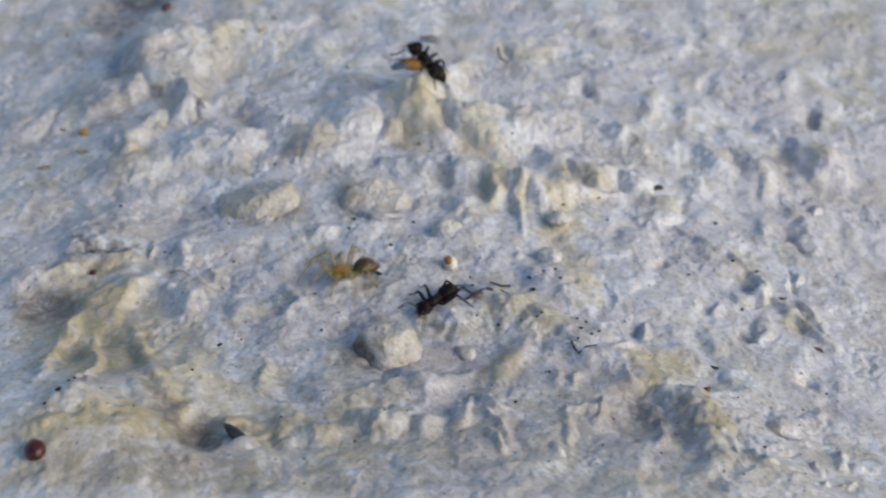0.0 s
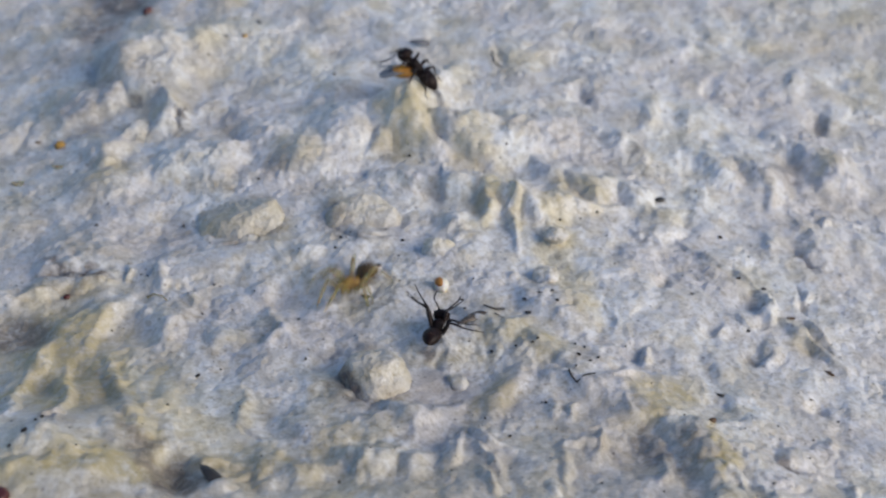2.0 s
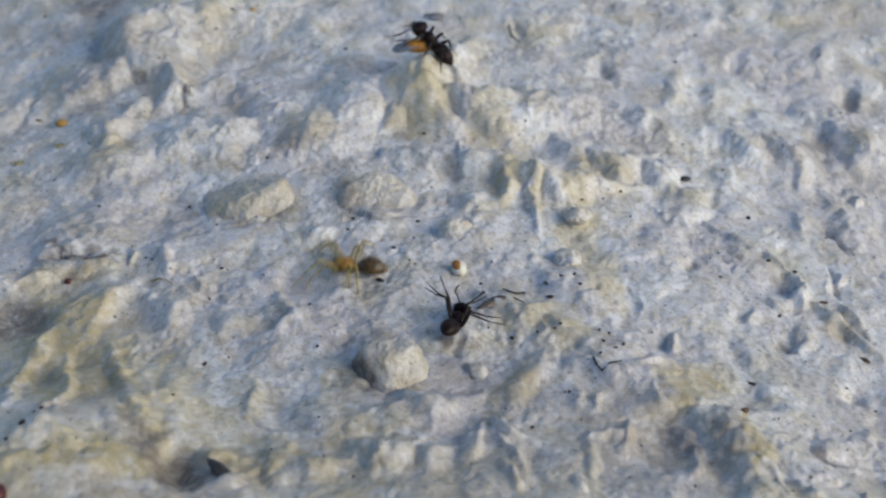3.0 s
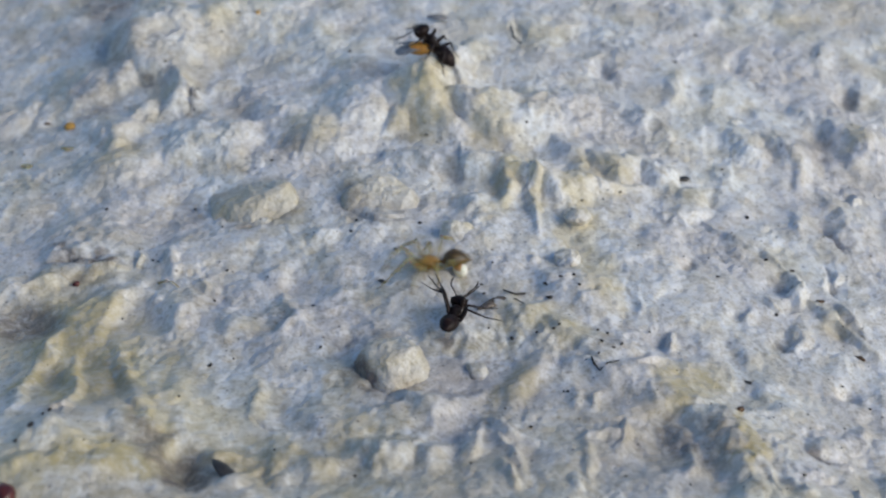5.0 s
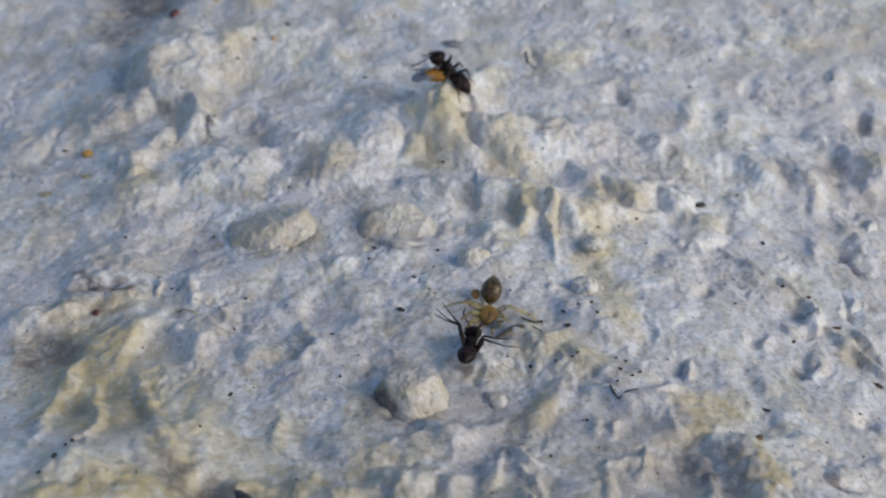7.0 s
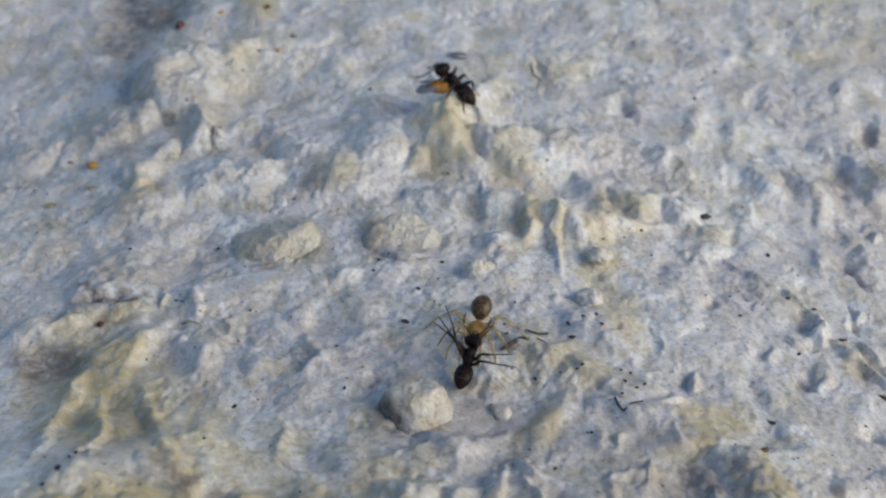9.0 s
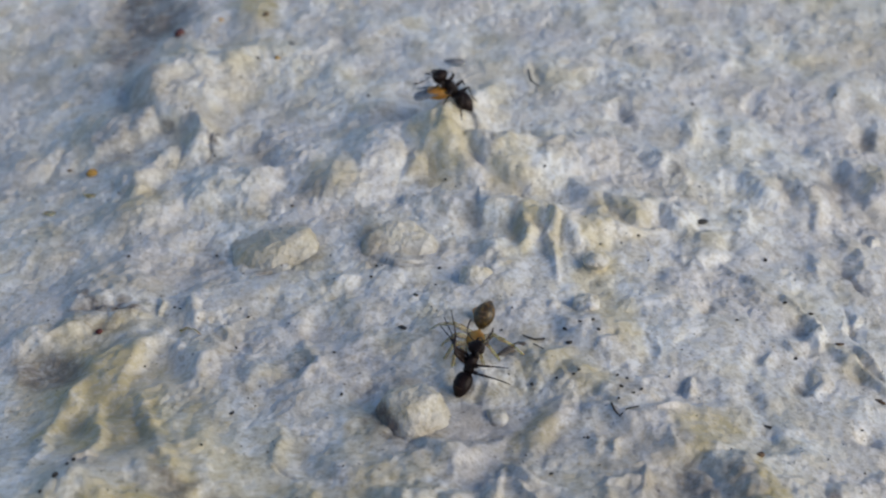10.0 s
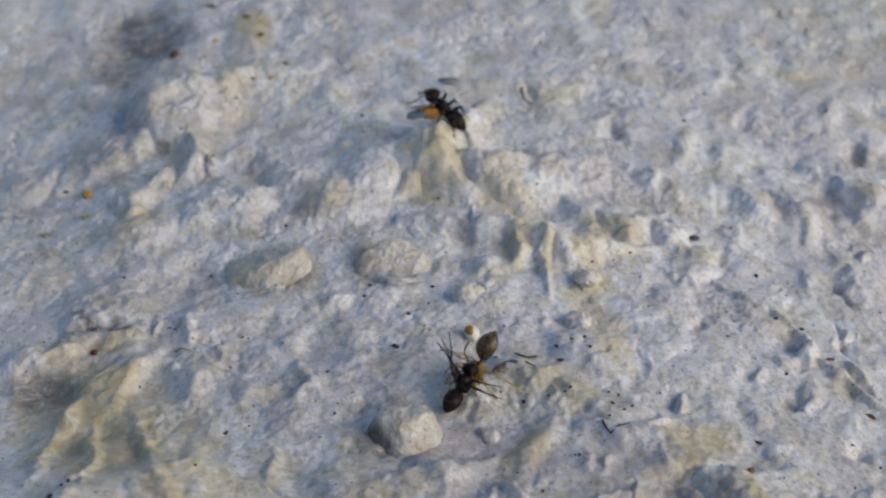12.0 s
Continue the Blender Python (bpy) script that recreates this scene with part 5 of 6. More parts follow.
def seed(x, y, r, turn, label, material, long=1.2):
    ob = bit("seed", label, "seed", lumpy(r, 21, (long, 1, 0.85), 0.14, 3), material, x, y, r * 0.45, turn)
    part("seed_scar", lumpy(r * 0.3, 5, (1, 1, 0.5), 0.2, 2), SOOT, ob).location = (-r * long * 0.82 * MM, 0, r * 0.2 * MM)
    return ob


def spotted_grain(x, y, r):
    """A white shelly grain with an orange spot."""
    ob = bit("white_grain", "tiny smooth white grain with an orange-brown spot", "grain", lumpy(r, 17, (0.8, 1.05, 0.9), 0.12, 3), SHELL, x, y, r * 0.45, 10)
    spot = part("orange_spot", lumpy(r * 0.6, 9, (0.9, 1.1, 0.45), 0.15, 3), SPOT, ob)
    spot.matrix_basis = at(-r * 0.34, -r * 0.1, r * 0.62, 20, -28, 0)
    return ob


def flat_wing(length, w, thick=0.03, n=14):
    """A thin wing blade along x from its root."""
    top, low = [], []
    bm = bmesh.new()
    for z, row in ((thick, top), (-thick, low)):
        for i in range(n):
            a = i * math.tau / n
            u = 0.5 - 0.5 * math.cos(a)
            v = math.sin(a) * (0.35 + 0.65 * u) * w / 2
            row.append(bm.verts.new(Vector((u * length, v, z + 0.12 * math.sin(u * 3.0))) * MM))
    bm.faces.new(top)
    bm.faces.new(low[::-1])
    for i in range(n):
        bm.faces.new((top[i], low[i], low[(i + 1) % n], top[(i + 1) % n]))
    bmesh.ops.recalc_face_normals(bm, faces=bm.faces)
    return bm


def loose_wing(x, y, length, w, turn, lean, label, material):
    ob = bit("insect_wing", label, "insect wing", flat_wing(length, w), material, x, y, 0.35, turn, 0, lean)
    part("vein", tube([(0, 0, 0.04), (length * 0.5, w * 0.1, 0.16), (length * 0.92, 0, 0.08)], [0.03, 0.025, 0.015], 6), SOOT, ob)
    return ob


def prey(x, y, z, turn):
    """A small orange winged insect held by an ant."""
    top = thing("winged_insect", "small dead orange insect with smoky wings, held by an ant", "insect")
    part("abdomen", body_form(egg(2.3, 1.5, 1.3, 0.4, -0.35), 16), ORANGE, top)
    part("thorax", body_form(egg(0.8, 0.75, 0.7, 0.5, 0.65), 14), CRUMB, top)
    part("head", body_form(egg(0.45, 0.55, 0.45, 0.5, 1.15), 12), BARK, top)
    for s in (1, -1):
        w = part("wing", flat_wing(3.0, 1.75), WING, top, "smoky grey wing")
        w.matrix_basis = at(0.3, s * 0.2, 0.35, s * 15, 10, 180 - s * 14)
        for k in range(2):
            part("leg", tube([(0.4 - 0.4 * k, s * 0.3, -0.1), (0.5 - 0.5 * k, s * 0.75, 0.1), (0.5 - 0.6 * k, s * 1.1, -0.4)], [0.05, 0.04, 0.02], 6), CRUMB, top)
    top.matrix_basis = at(x, y, z, 0, 0, turn)
    return top


def strand(name, label, category, x, y, pts, r, material, turn=0):
    """A thin thread through points laid on the surface, relative to x, y."""
    path = []
    for px, py, up in pts:
        path.append((px, py, lie(x + px, y + py) - lie(x, y) + up))
    return bit(name, label, category, tube(path, [r * (1 - 0.5 * i / len(path)) for i in range(len(path))], 6), material, x, y, r * 0.8, turn)


def fine_dirt(count):
    """Pinprick dirt strewn over the whole surface."""
    rnd = random.Random(4)
    px = np.array([rnd.uniform(-48, 48) for _ in range(count)])
    py = np.array([rnd.uniform(-22, 70) for _ in range(count)])
    pz = height(px, py)
    bm = bmesh.new()
    for x, y, z in zip(px, py, pz):
        r = rnd.choice((0.04, 0.045, 0.05, 0.06, 0.085)) * rnd.uniform(0.8, 1.2)
        m = Matrix.Translation((x * MM, y * MM, (z + r * 0.2) * MM)) @ Euler((rnd.random() * 3, rnd.random() * 3, rnd.random() * 3)).to_matrix().to_4x4() @ Matrix.Diagonal((1.5, 1, 0.8, 1))
        vs = [bm.verts.new(m @ (Vector(d) * r * MM)) for d in ((1, 0, 0), (-1, 0, 0), (0, 1, 0), (0, -1, 0), (0, 0, 1), (0, 0, -1))]
        for a, b, c in ((0, 2, 4), (2, 1, 4), (1, 3, 4), (3, 0, 4), (2, 0, 5), (1, 2, 5), (3, 1, 5), (0, 3, 5)):
            bm.faces.new((vs[a], vs[b], vs[c]))
    return tagged(part("fine_dirt", bm, SOOT), "pinprick dark dirt strewn over the white limewash", "dirt", kind="stuff")


CARRIER = ant("ant", "small black ant holding a dead orange winged insect on a lump", (60, -60, 100, -95, 140, -130), 40, 1.12, 0.85, 1.6, 80)[0]
CARRIER.matrix_basis = at(-0.49, 39.51, 4.95, 0.0, -36.8, 149.6) @ Matrix.Diagonal((1.25, 1.25, 1.25, 1))
prey(-1.45, 39.71, 4.35, -8)
loose_wing(-1.39, 52.32, 2.3, 1.1, -12, 35, "single smoky grey insect wing lying on the limewash", WING)
loose_wing(2.95, 4.55, 2.8, 1.1, 33, 15, "torn translucent brown insect wing lying on the limewash", TORN)
husk(-13.72, -15.57, 2.9, 0.95, -48, 4)
seed(-26.74, -19.72, .72, 100, "dark red round seed in a yellow-stained hollow", SEED)
seed(-29.95, 61.54, .45, 60, "small dark red oval seed on the limewash", SEED, 1.5)
spotted_grain(1.76, 9.91, .7)
grit(-40.65, 57.56, 0.16, 101, 0, SOOT, "tiny dark speck of dirt", "dirt_speck", "speck", 1.0, "dark specks on the limewash")
grit(-8.81, 45.77, 0.17, 102, 47, SOOT, "tiny dark speck of dirt", "dirt_speck", "speck", 1.12, "dark specks on the limewash")
grit(-7.21, 15.77, 0.12, 103, 94, SOOT, "tiny dark speck of dirt", "dirt_speck", "speck", 1.24, "dark specks on the limewash")
grit(-6.82, 17.51, 0.11, 104, 141, SOOT, "tiny dark speck of dirt", "dirt_speck", "speck", 1.3599999999999999, "dark specks on the limewash")
grit(-1.54, 17.15, 0.14, 105, 8, SOOT, "tiny dark speck of dirt", "dirt_speck", "speck", 1.48, "dark specks on the limewash")
grit(-16.68, -1.54, 0.15, 106, 55, SOOT, "tiny dark speck of dirt", "dirt_speck", "speck", 1.6, "dark specks on the limewash")
grit(-15.08, -0.47, 0.09, 107, 102, SOOT, "tiny dark speck of dirt", "dirt_speck", "speck", 1.0, "dark specks on the limewash")
grit(-18.00, -7.03, 0.11, 108, 149, SOOT, "tiny dark speck of dirt", "dirt_speck", "speck", 1.12, "dark specks on the limewash")
grit(6.52, -8.61, 0.12, 109, 16, SOOT, "tiny dark speck of dirt", "dirt_speck", "speck", 1.24, "dark specks on the limewash")
grit(9.39, -4.31, 0.11, 110, 63, SOOT, "tiny dark speck of dirt", "dirt_speck", "speck", 1.3599999999999999, "dark specks on the limewash")
grit(26.70, 21.83, 0.16, 111, 110, SOOT, "tiny dark speck of dirt", "dirt_speck", "speck", 1.48, "dark specks on the limewash")
grit(15.62, 22.69, 0.15, 112, 157, SOOT, "tiny dark speck of dirt", "dirt_speck", "speck", 1.6, "dark specks on the limewash")
grit(16.22, 19.63, 0.09, 113, 24, SOOT, "tiny dark speck of dirt", "dirt_speck", "speck", 1.0, "dark specks on the limewash")
grit(25.40, 28.46, 0.13, 114, 71, SOOT, "tiny dark speck of dirt", "dirt_speck", "speck", 1.12, "dark specks on the limewash")
grit(23.32, 46.49, 0.15, 115, 118, SOOT, "tiny dark speck of dirt", "dirt_speck", "speck", 1.24, "dark specks on the limewash")
grit(29.31, 14.55, 0.15, 116, 165, SOOT, "tiny dark speck of dirt", "dirt_speck", "speck", 1.3599999999999999, "dark specks on the limewash")
grit(27.29, 15.44, 0.16, 117, 32, SOOT, "tiny dark speck of dirt", "dirt_speck", "speck", 1.48, "dark specks on the limewash")
grit(-1.11, 30.74, 0.13, 118, 79, SOOT, "tiny dark speck of dirt", "dirt_speck", "speck", 1.6, "dark specks on the limewash")
grit(-10.81, -12.55, 0.09, 119, 126, SOOT, "tiny dark speck of dirt", "dirt_speck", "speck", 1.0, "dark specks on the limewash")
grit(-28.09, 19.65, 0.13, 120, 173, SOOT, "tiny dark speck of dirt", "dirt_speck", "speck", 1.12, "dark specks on the limewash")
grit(26.10, 52.14, 0.12, 121, 40, SOOT, "tiny dark speck of dirt", "dirt_speck", "speck", 1.24, "dark specks on the limewash")
grit(26.88, 8.21, 0.13, 122, 87, SOOT, "tiny dark speck of dirt", "dirt_speck", "speck", 1.3599999999999999, "dark specks on the limewash")
grit(-26.48, 43.24, 0.13, 123, 134, SOOT, "tiny dark speck of dirt", "dirt_speck", "speck", 1.48, "dark specks on the limewash")
grit(-20.36, 52.73, 0.14, 124, 1, SOOT, "tiny dark speck of dirt", "dirt_speck", "speck", 1.6, "dark specks on the limewash")
grit(-21.78, 49.70, 0.15, 125, 48, SOOT, "tiny dark speck of dirt", "dirt_speck", "speck", 1.0, "dark specks on the limewash")
grit(-10.21, 15.36, 0.08, 126, 95, SOOT, "tiny dark speck of dirt", "dirt_speck", "speck", 1.12, "dark specks on the limewash")
grit(-1.84, 14.80, 0.09, 127, 142, SOOT, "tiny dark speck of dirt", "dirt_speck", "speck", 1.24, "dark specks on the limewash")
grit(12.22, 21.14, 0.11, 128, 9, SOOT, "tiny dark speck of dirt", "dirt_speck", "speck", 1.3599999999999999, "dark specks on the limewash")
grit(10.74, 9.58, 0.12, 129, 56, SOOT, "tiny dark speck of dirt", "dirt_speck", "speck", 1.48, "dark specks on the limewash")
grit(11.05, 8.01, 0.12, 130, 103, SOOT, "tiny dark speck of dirt", "dirt_speck", "speck", 1.6, "dark specks on the limewash")
grit(12.60, -13.86, 0.10, 131, 150, SOOT, "tiny dark speck of dirt", "dirt_speck", "speck", 1.0, "dark specks on the limewash")
grit(29.37, -5.49, 0.09, 132, 17, SOOT, "tiny dark speck of dirt", "dirt_speck", "speck", 1.12, "dark specks on the limewash")
grit(-5.36, -14.81, 0.10, 133, 64, SOOT, "tiny dark speck of dirt", "dirt_speck", "speck", 1.24, "dark specks on the limewash")
grit(-20.84, 21.05, 0.11, 134, 111, SOOT, "tiny dark speck of dirt", "dirt_speck", "speck", 1.3599999999999999, "dark specks on the limewash")
grit(-23.07, 12.36, 0.09, 135, 158, SOOT, "tiny dark speck of dirt", "dirt_speck", "speck", 1.48, "dark specks on the limewash")
grit(-9.59, 5.82, 0.10, 136, 25, SOOT, "tiny dark speck of dirt", "dirt_speck", "speck", 1.6, "dark specks on the limewash")
grit(-23.73, -12.17, 0.07, 137, 72, SOOT, "tiny dark speck of dirt", "dirt_speck", "speck", 1.0, "dark specks on the limewash")
grit(23.97, -6.05, 0.08, 138, 119, SOOT, "tiny dark speck of dirt", "dirt_speck", "speck", 1.12, "dark specks on the limewash")
grit(22.71, 12.06, 0.11, 139, 166, SOOT, "tiny dark speck of dirt", "dirt_speck", "speck", 1.24, "dark specks on the limewash")
grit(-16.88, 10.97, 0.12, 140, 33, SOOT, "tiny dark speck of dirt", "dirt_speck", "speck", 1.3599999999999999, "dark specks on the limewash")
grit(-26.07, -10.31, 0.13, 141, 80, SOOT, "tiny dark speck of dirt", "dirt_speck", "speck", 1.48, "dark specks on the limewash")
grit(-26.00, -12.03, 0.10, 142, 127, SOOT, "tiny dark speck of dirt", "dirt_speck", "speck", 1.6, "dark specks on the limewash")
grit(-27.09, -14.95, 0.14, 143, 174, SOOT, "tiny dark speck of dirt", "dirt_speck", "speck", 1.0, "dark specks on the limewash")
grit(12.14, 3.15, 0.11, 144, 41, SOOT, "tiny dark speck of dirt", "dirt_speck", "speck", 1.12, "dark specks on the limewash")
grit(12.87, 2.92, 0.11, 145, 88, SOOT, "tiny dark speck of dirt", "dirt_speck", "speck", 1.24, "dark specks on the limewash")
grit(12.26, 1.29, 0.13, 146, 135, SOOT, "tiny dark speck of dirt", "dirt_speck", "speck", 1.3599999999999999, "dark specks on the limewash")
grit(13.10, 0.73, 0.11, 147, 2, SOOT, "tiny dark speck of dirt", "dirt_speck", "speck", 1.48, "dark specks on the limewash")
grit(13.78, 1.43, 0.11, 148, 49, SOOT, "tiny dark speck of dirt", "dirt_speck", "speck", 1.6, "dark specks on the limewash")
grit(11.89, -0.39, 0.11, 149, 96, SOOT, "tiny dark speck of dirt", "dirt_speck", "speck", 1.0, "dark specks on the limewash")
grit(7.45, 2.23, 0.11, 150, 143, SOOT, "tiny dark speck of dirt", "dirt_speck", "speck", 1.12, "dark specks on the limewash")
grit(8.72, 2.32, 0.11, 151, 10, SOOT, "tiny dark speck of dirt", "dirt_speck", "speck", 1.24, "dark specks on the limewash")
grit(9.14, 2.51, 0.10, 152, 57, SOOT, "tiny dark speck of dirt", "dirt_speck", "speck", 1.3599999999999999, "dark specks on the limewash")
grit(5.58, 1.96, 0.14, 153, 104, SOOT, "tiny dark speck of dirt", "dirt_speck", "speck", 1.48, "dark specks on the limewash")
grit(9.67, 9.12, 0.12, 154, 151, SOOT, "tiny dark speck of dirt", "dirt_speck", "speck", 1.6, "dark specks on the limewash")
grit(12.13, 17.82, 0.08, 155, 18, SOOT, "tiny dark speck of dirt", "dirt_speck", "speck", 1.0, "dark specks on the limewash")
grit(14.07, 21.65, 0.10, 156, 65, SOOT, "tiny dark speck of dirt", "dirt_speck", "speck", 1.12, "dark specks on the limewash")
grit(7.93, 31.79, 0.12, 157, 112, SOOT, "tiny dark speck of dirt", "dirt_speck", "speck", 1.24, "dark specks on the limewash")
grit(3.44, 8.67, 0.10, 158, 159, SOOT, "tiny dark speck of dirt", "dirt_speck", "speck", 1.3599999999999999, "dark specks on the limewash")
grit(3.56, 6.84, 0.12, 159, 26, SOOT, "tiny dark speck of dirt", "dirt_speck", "speck", 1.48, "dark specks on the limewash")
grit(24.63, 50.86, 0.11, 160, 73, SOOT, "tiny dark speck of dirt", "dirt_speck", "speck", 1.6, "dark specks on the limewash")
grit(38.22, 49.64, 0.15, 161, 120, SOOT, "tiny dark speck of dirt", "dirt_speck", "speck", 1.0, "dark specks on the limewash")
grit(2.26, -13.55, 0.07, 162, 167, SOOT, "tiny dark speck of dirt", "dirt_speck", "speck", 1.12, "dark specks on the limewash")
grit(4.80, -6.51, 0.08, 163, 34, SOOT, "tiny dark speck of dirt", "dirt_speck", "speck", 1.24, "dark specks on the limewash")
grit(-8.70, 0.56, 0.11, 164, 81, SOOT, "tiny dark speck of dirt", "dirt_speck", "speck", 1.3599999999999999, "dark specks on the limewash")
grit(-17.44, 7.16, 0.09, 165, 128, SOOT, "tiny dark speck of dirt", "dirt_speck", "speck", 1.48, "dark specks on the limewash")
grit(30.46, 0.04, 0.10, 166, 175, SOOT, "tiny dark speck of dirt", "dirt_speck", "speck", 1.6, "dark specks on the limewash")
grit(32.09, -2.28, 0.11, 167, 42, SOOT, "tiny dark speck of dirt", "dirt_speck", "speck", 1.0, "dark specks on the limewash")
grit(26.76, -4.78, 0.09, 168, 89, SOOT, "tiny dark speck of dirt", "dirt_speck", "speck", 1.12, "dark specks on the limewash")
grit(24.80, -12.67, 0.10, 169, 136, SOOT, "tiny dark speck of dirt", "dirt_speck", "speck", 1.24, "dark specks on the limewash")
grit(-14.72, 26.83, 0.13, 170, 3, SOOT, "tiny dark speck of dirt", "dirt_speck", "speck", 1.3599999999999999, "dark specks on the limewash")
grit(-4.40, 8.89, 0.21, 171, -45, HUSK, "dark grey oblong crumb on the limewash", "crumb", "crumb", 1.7, "dark crumbs")
grit(-28.85, 9.90, 0.27, 172, 60, SEED, "dark reddish crumb wedged under a ledge", "crumb", "crumb", 1.2, "dark crumbs")
grit(-26.32, -13.65, 0.22, 173, 40, SOOT, "black ragged crumb in a stained hollow", "crumb", "crumb", 1.3, "dark crumbs")
grit(21.64, 26.26, 0.36, 174, 10, HUSK, "brown wedge-shaped bark chip", "bark_chip", "chip", 1.9, "bark chips")
grit(21.44, -6.16, 0.24, 175, 0, BARK, "round brown pellet beside a ridge", "pellet", "pellet", 1.2, "pellets")
grit(-34.56, 35.73, 0.50, 176, 0, CRUMB, "orange crumb on the limewash", "crumb", "crumb", 1.2, "orange crumbs")
grit(-37.13, 37.28, 0.18, 177, 0, BARK, "small brown crumb on the limewash", "crumb", "crumb", 1.8, "dark crumbs")
grit(-33.80, 31.30, 0.31, 178, 0, STRAW, "flat ochre crumb on the limewash", "crumb", "crumb", 2.0, "orange crumbs")
grit(-37.12, 29.09, 0.34, 179, 0, STRAW, "flat ochre crumb on the limewash", "crumb", "crumb", 2.2, "orange crumbs")
grit(-18.51, 53.03, 0.23, 180, 30, CRUMB, "rusty orange crumb on the limewash", "crumb", "crumb", 1.2, "orange crumbs")
grit(-17.34, 56.97, 0.24, 181, -40, FIBRE, "grey flake on the limewash", "flake", "flake", 1.9, "flakes")
grit(8.67, 6.98, 0.20, 182, 10, SOOT, "dark flake between two lumps", "flake", "flake", 1.5, "flakes")
grit(8.45, 8.55, 0.15, 183, -50, SOOT, "dark flake between two lumps", "flake", "flake", 1.6, "flakes")
grit(23.12, -0.96, 0.17, 184, -15, HUSK, "dark sliver of bark", "bark_chip", "chip", 1.8, "bark chips")
grit(30.97, 10.72, 0.18, 185, -20, BARK, "olive brown sliver on a ridge", "bark_chip", "chip", 2.0, "bark chips")
grit(32.82, 4.11, 0.20, 186, -40, BARK, "olive brown sliver on a ridge", "bark_chip", "chip", 2.2, "bark chips")
grit(-3.42, 12.99, 0.15, 187, -30, HUSK, "small dark curled crumb on the limewash", "crumb", "crumb", 1.4, "dark crumbs")
grit(-27.20, 71.81, 0.35, 188, -20, FIBRE, "slate grey flake on the limewash", "flake", "flake", 1.9, "flakes")
grit(-22.76, 68.04, 0.34, 189, -20, FIBRE, "slate grey flake on the limewash", "flake", "flake", 1.6, "flakes")
grit(-20.66, 63.22, 0.29, 190, 30, BARK, "brown crumb on yellow stain", "crumb", "crumb", 1.3, "dark crumbs")
grit(-25.61, 63.24, 0.25, 191, 30, CRUMB, "rusty orange crumb on the limewash", "crumb", "crumb", 1.2, "orange crumbs")
strand("twig_fibre", "thin dark broken twig fibre on the limewash", "fibre", 6.76, 7.36, [(0.00, 0.00, 0.03), (-0.73, -0.40, 0.03), (-1.25, -0.22, 0.03), (-1.67, 0.35, 0.03)], 0.097, HUSK)
strand("fibre", "thin dark curled fibre at the edge of a lump", "fibre", 11.25, -1.38, [(0.00, 0.00, 0.03), (0.15, -0.68, 0.03), (0.52, -1.19, 0.03), (1.10, -0.76, 0.03), (2.01, -0.17, 0.03)], 0.092, SOOT)
strand("fibre", "pale straw curved fibre on the limewash", "fibre", -22.21, 9.46, [(0.00, 0.00, 0.03), (0.60, 0.01, 0.03), (1.26, -0.28, 0.03), (1.85, -1.09, 0.03)], 0.100, STRAW)
strand("fibre", "thin grey fibre on the limewash", "fibre", -22.81, 35.86, [(0.00, 0.00, 0.03), (-0.21, 2.73, 0.03), (-0.00, 3.98, 0.03)], 0.064, FIBRE)
strand("fibre", "thin grey fibre on the limewash", "fibre", 7.26, 51.50, [(0.00, 0.00, 0.03), (0.15, -2.17, 0.03), (0.90, -3.26, 0.03)], 0.103, FIBRE)
strand("fibre", "fine dark fibre on the limewash", "fibre", 5.90, 6.20, [(0.00, 0.00, 0.03), (0.64, -0.45, 0.03), (1.30, -2.04, 0.03)], 0.053, FIBRE)
fine_dirt(1100)



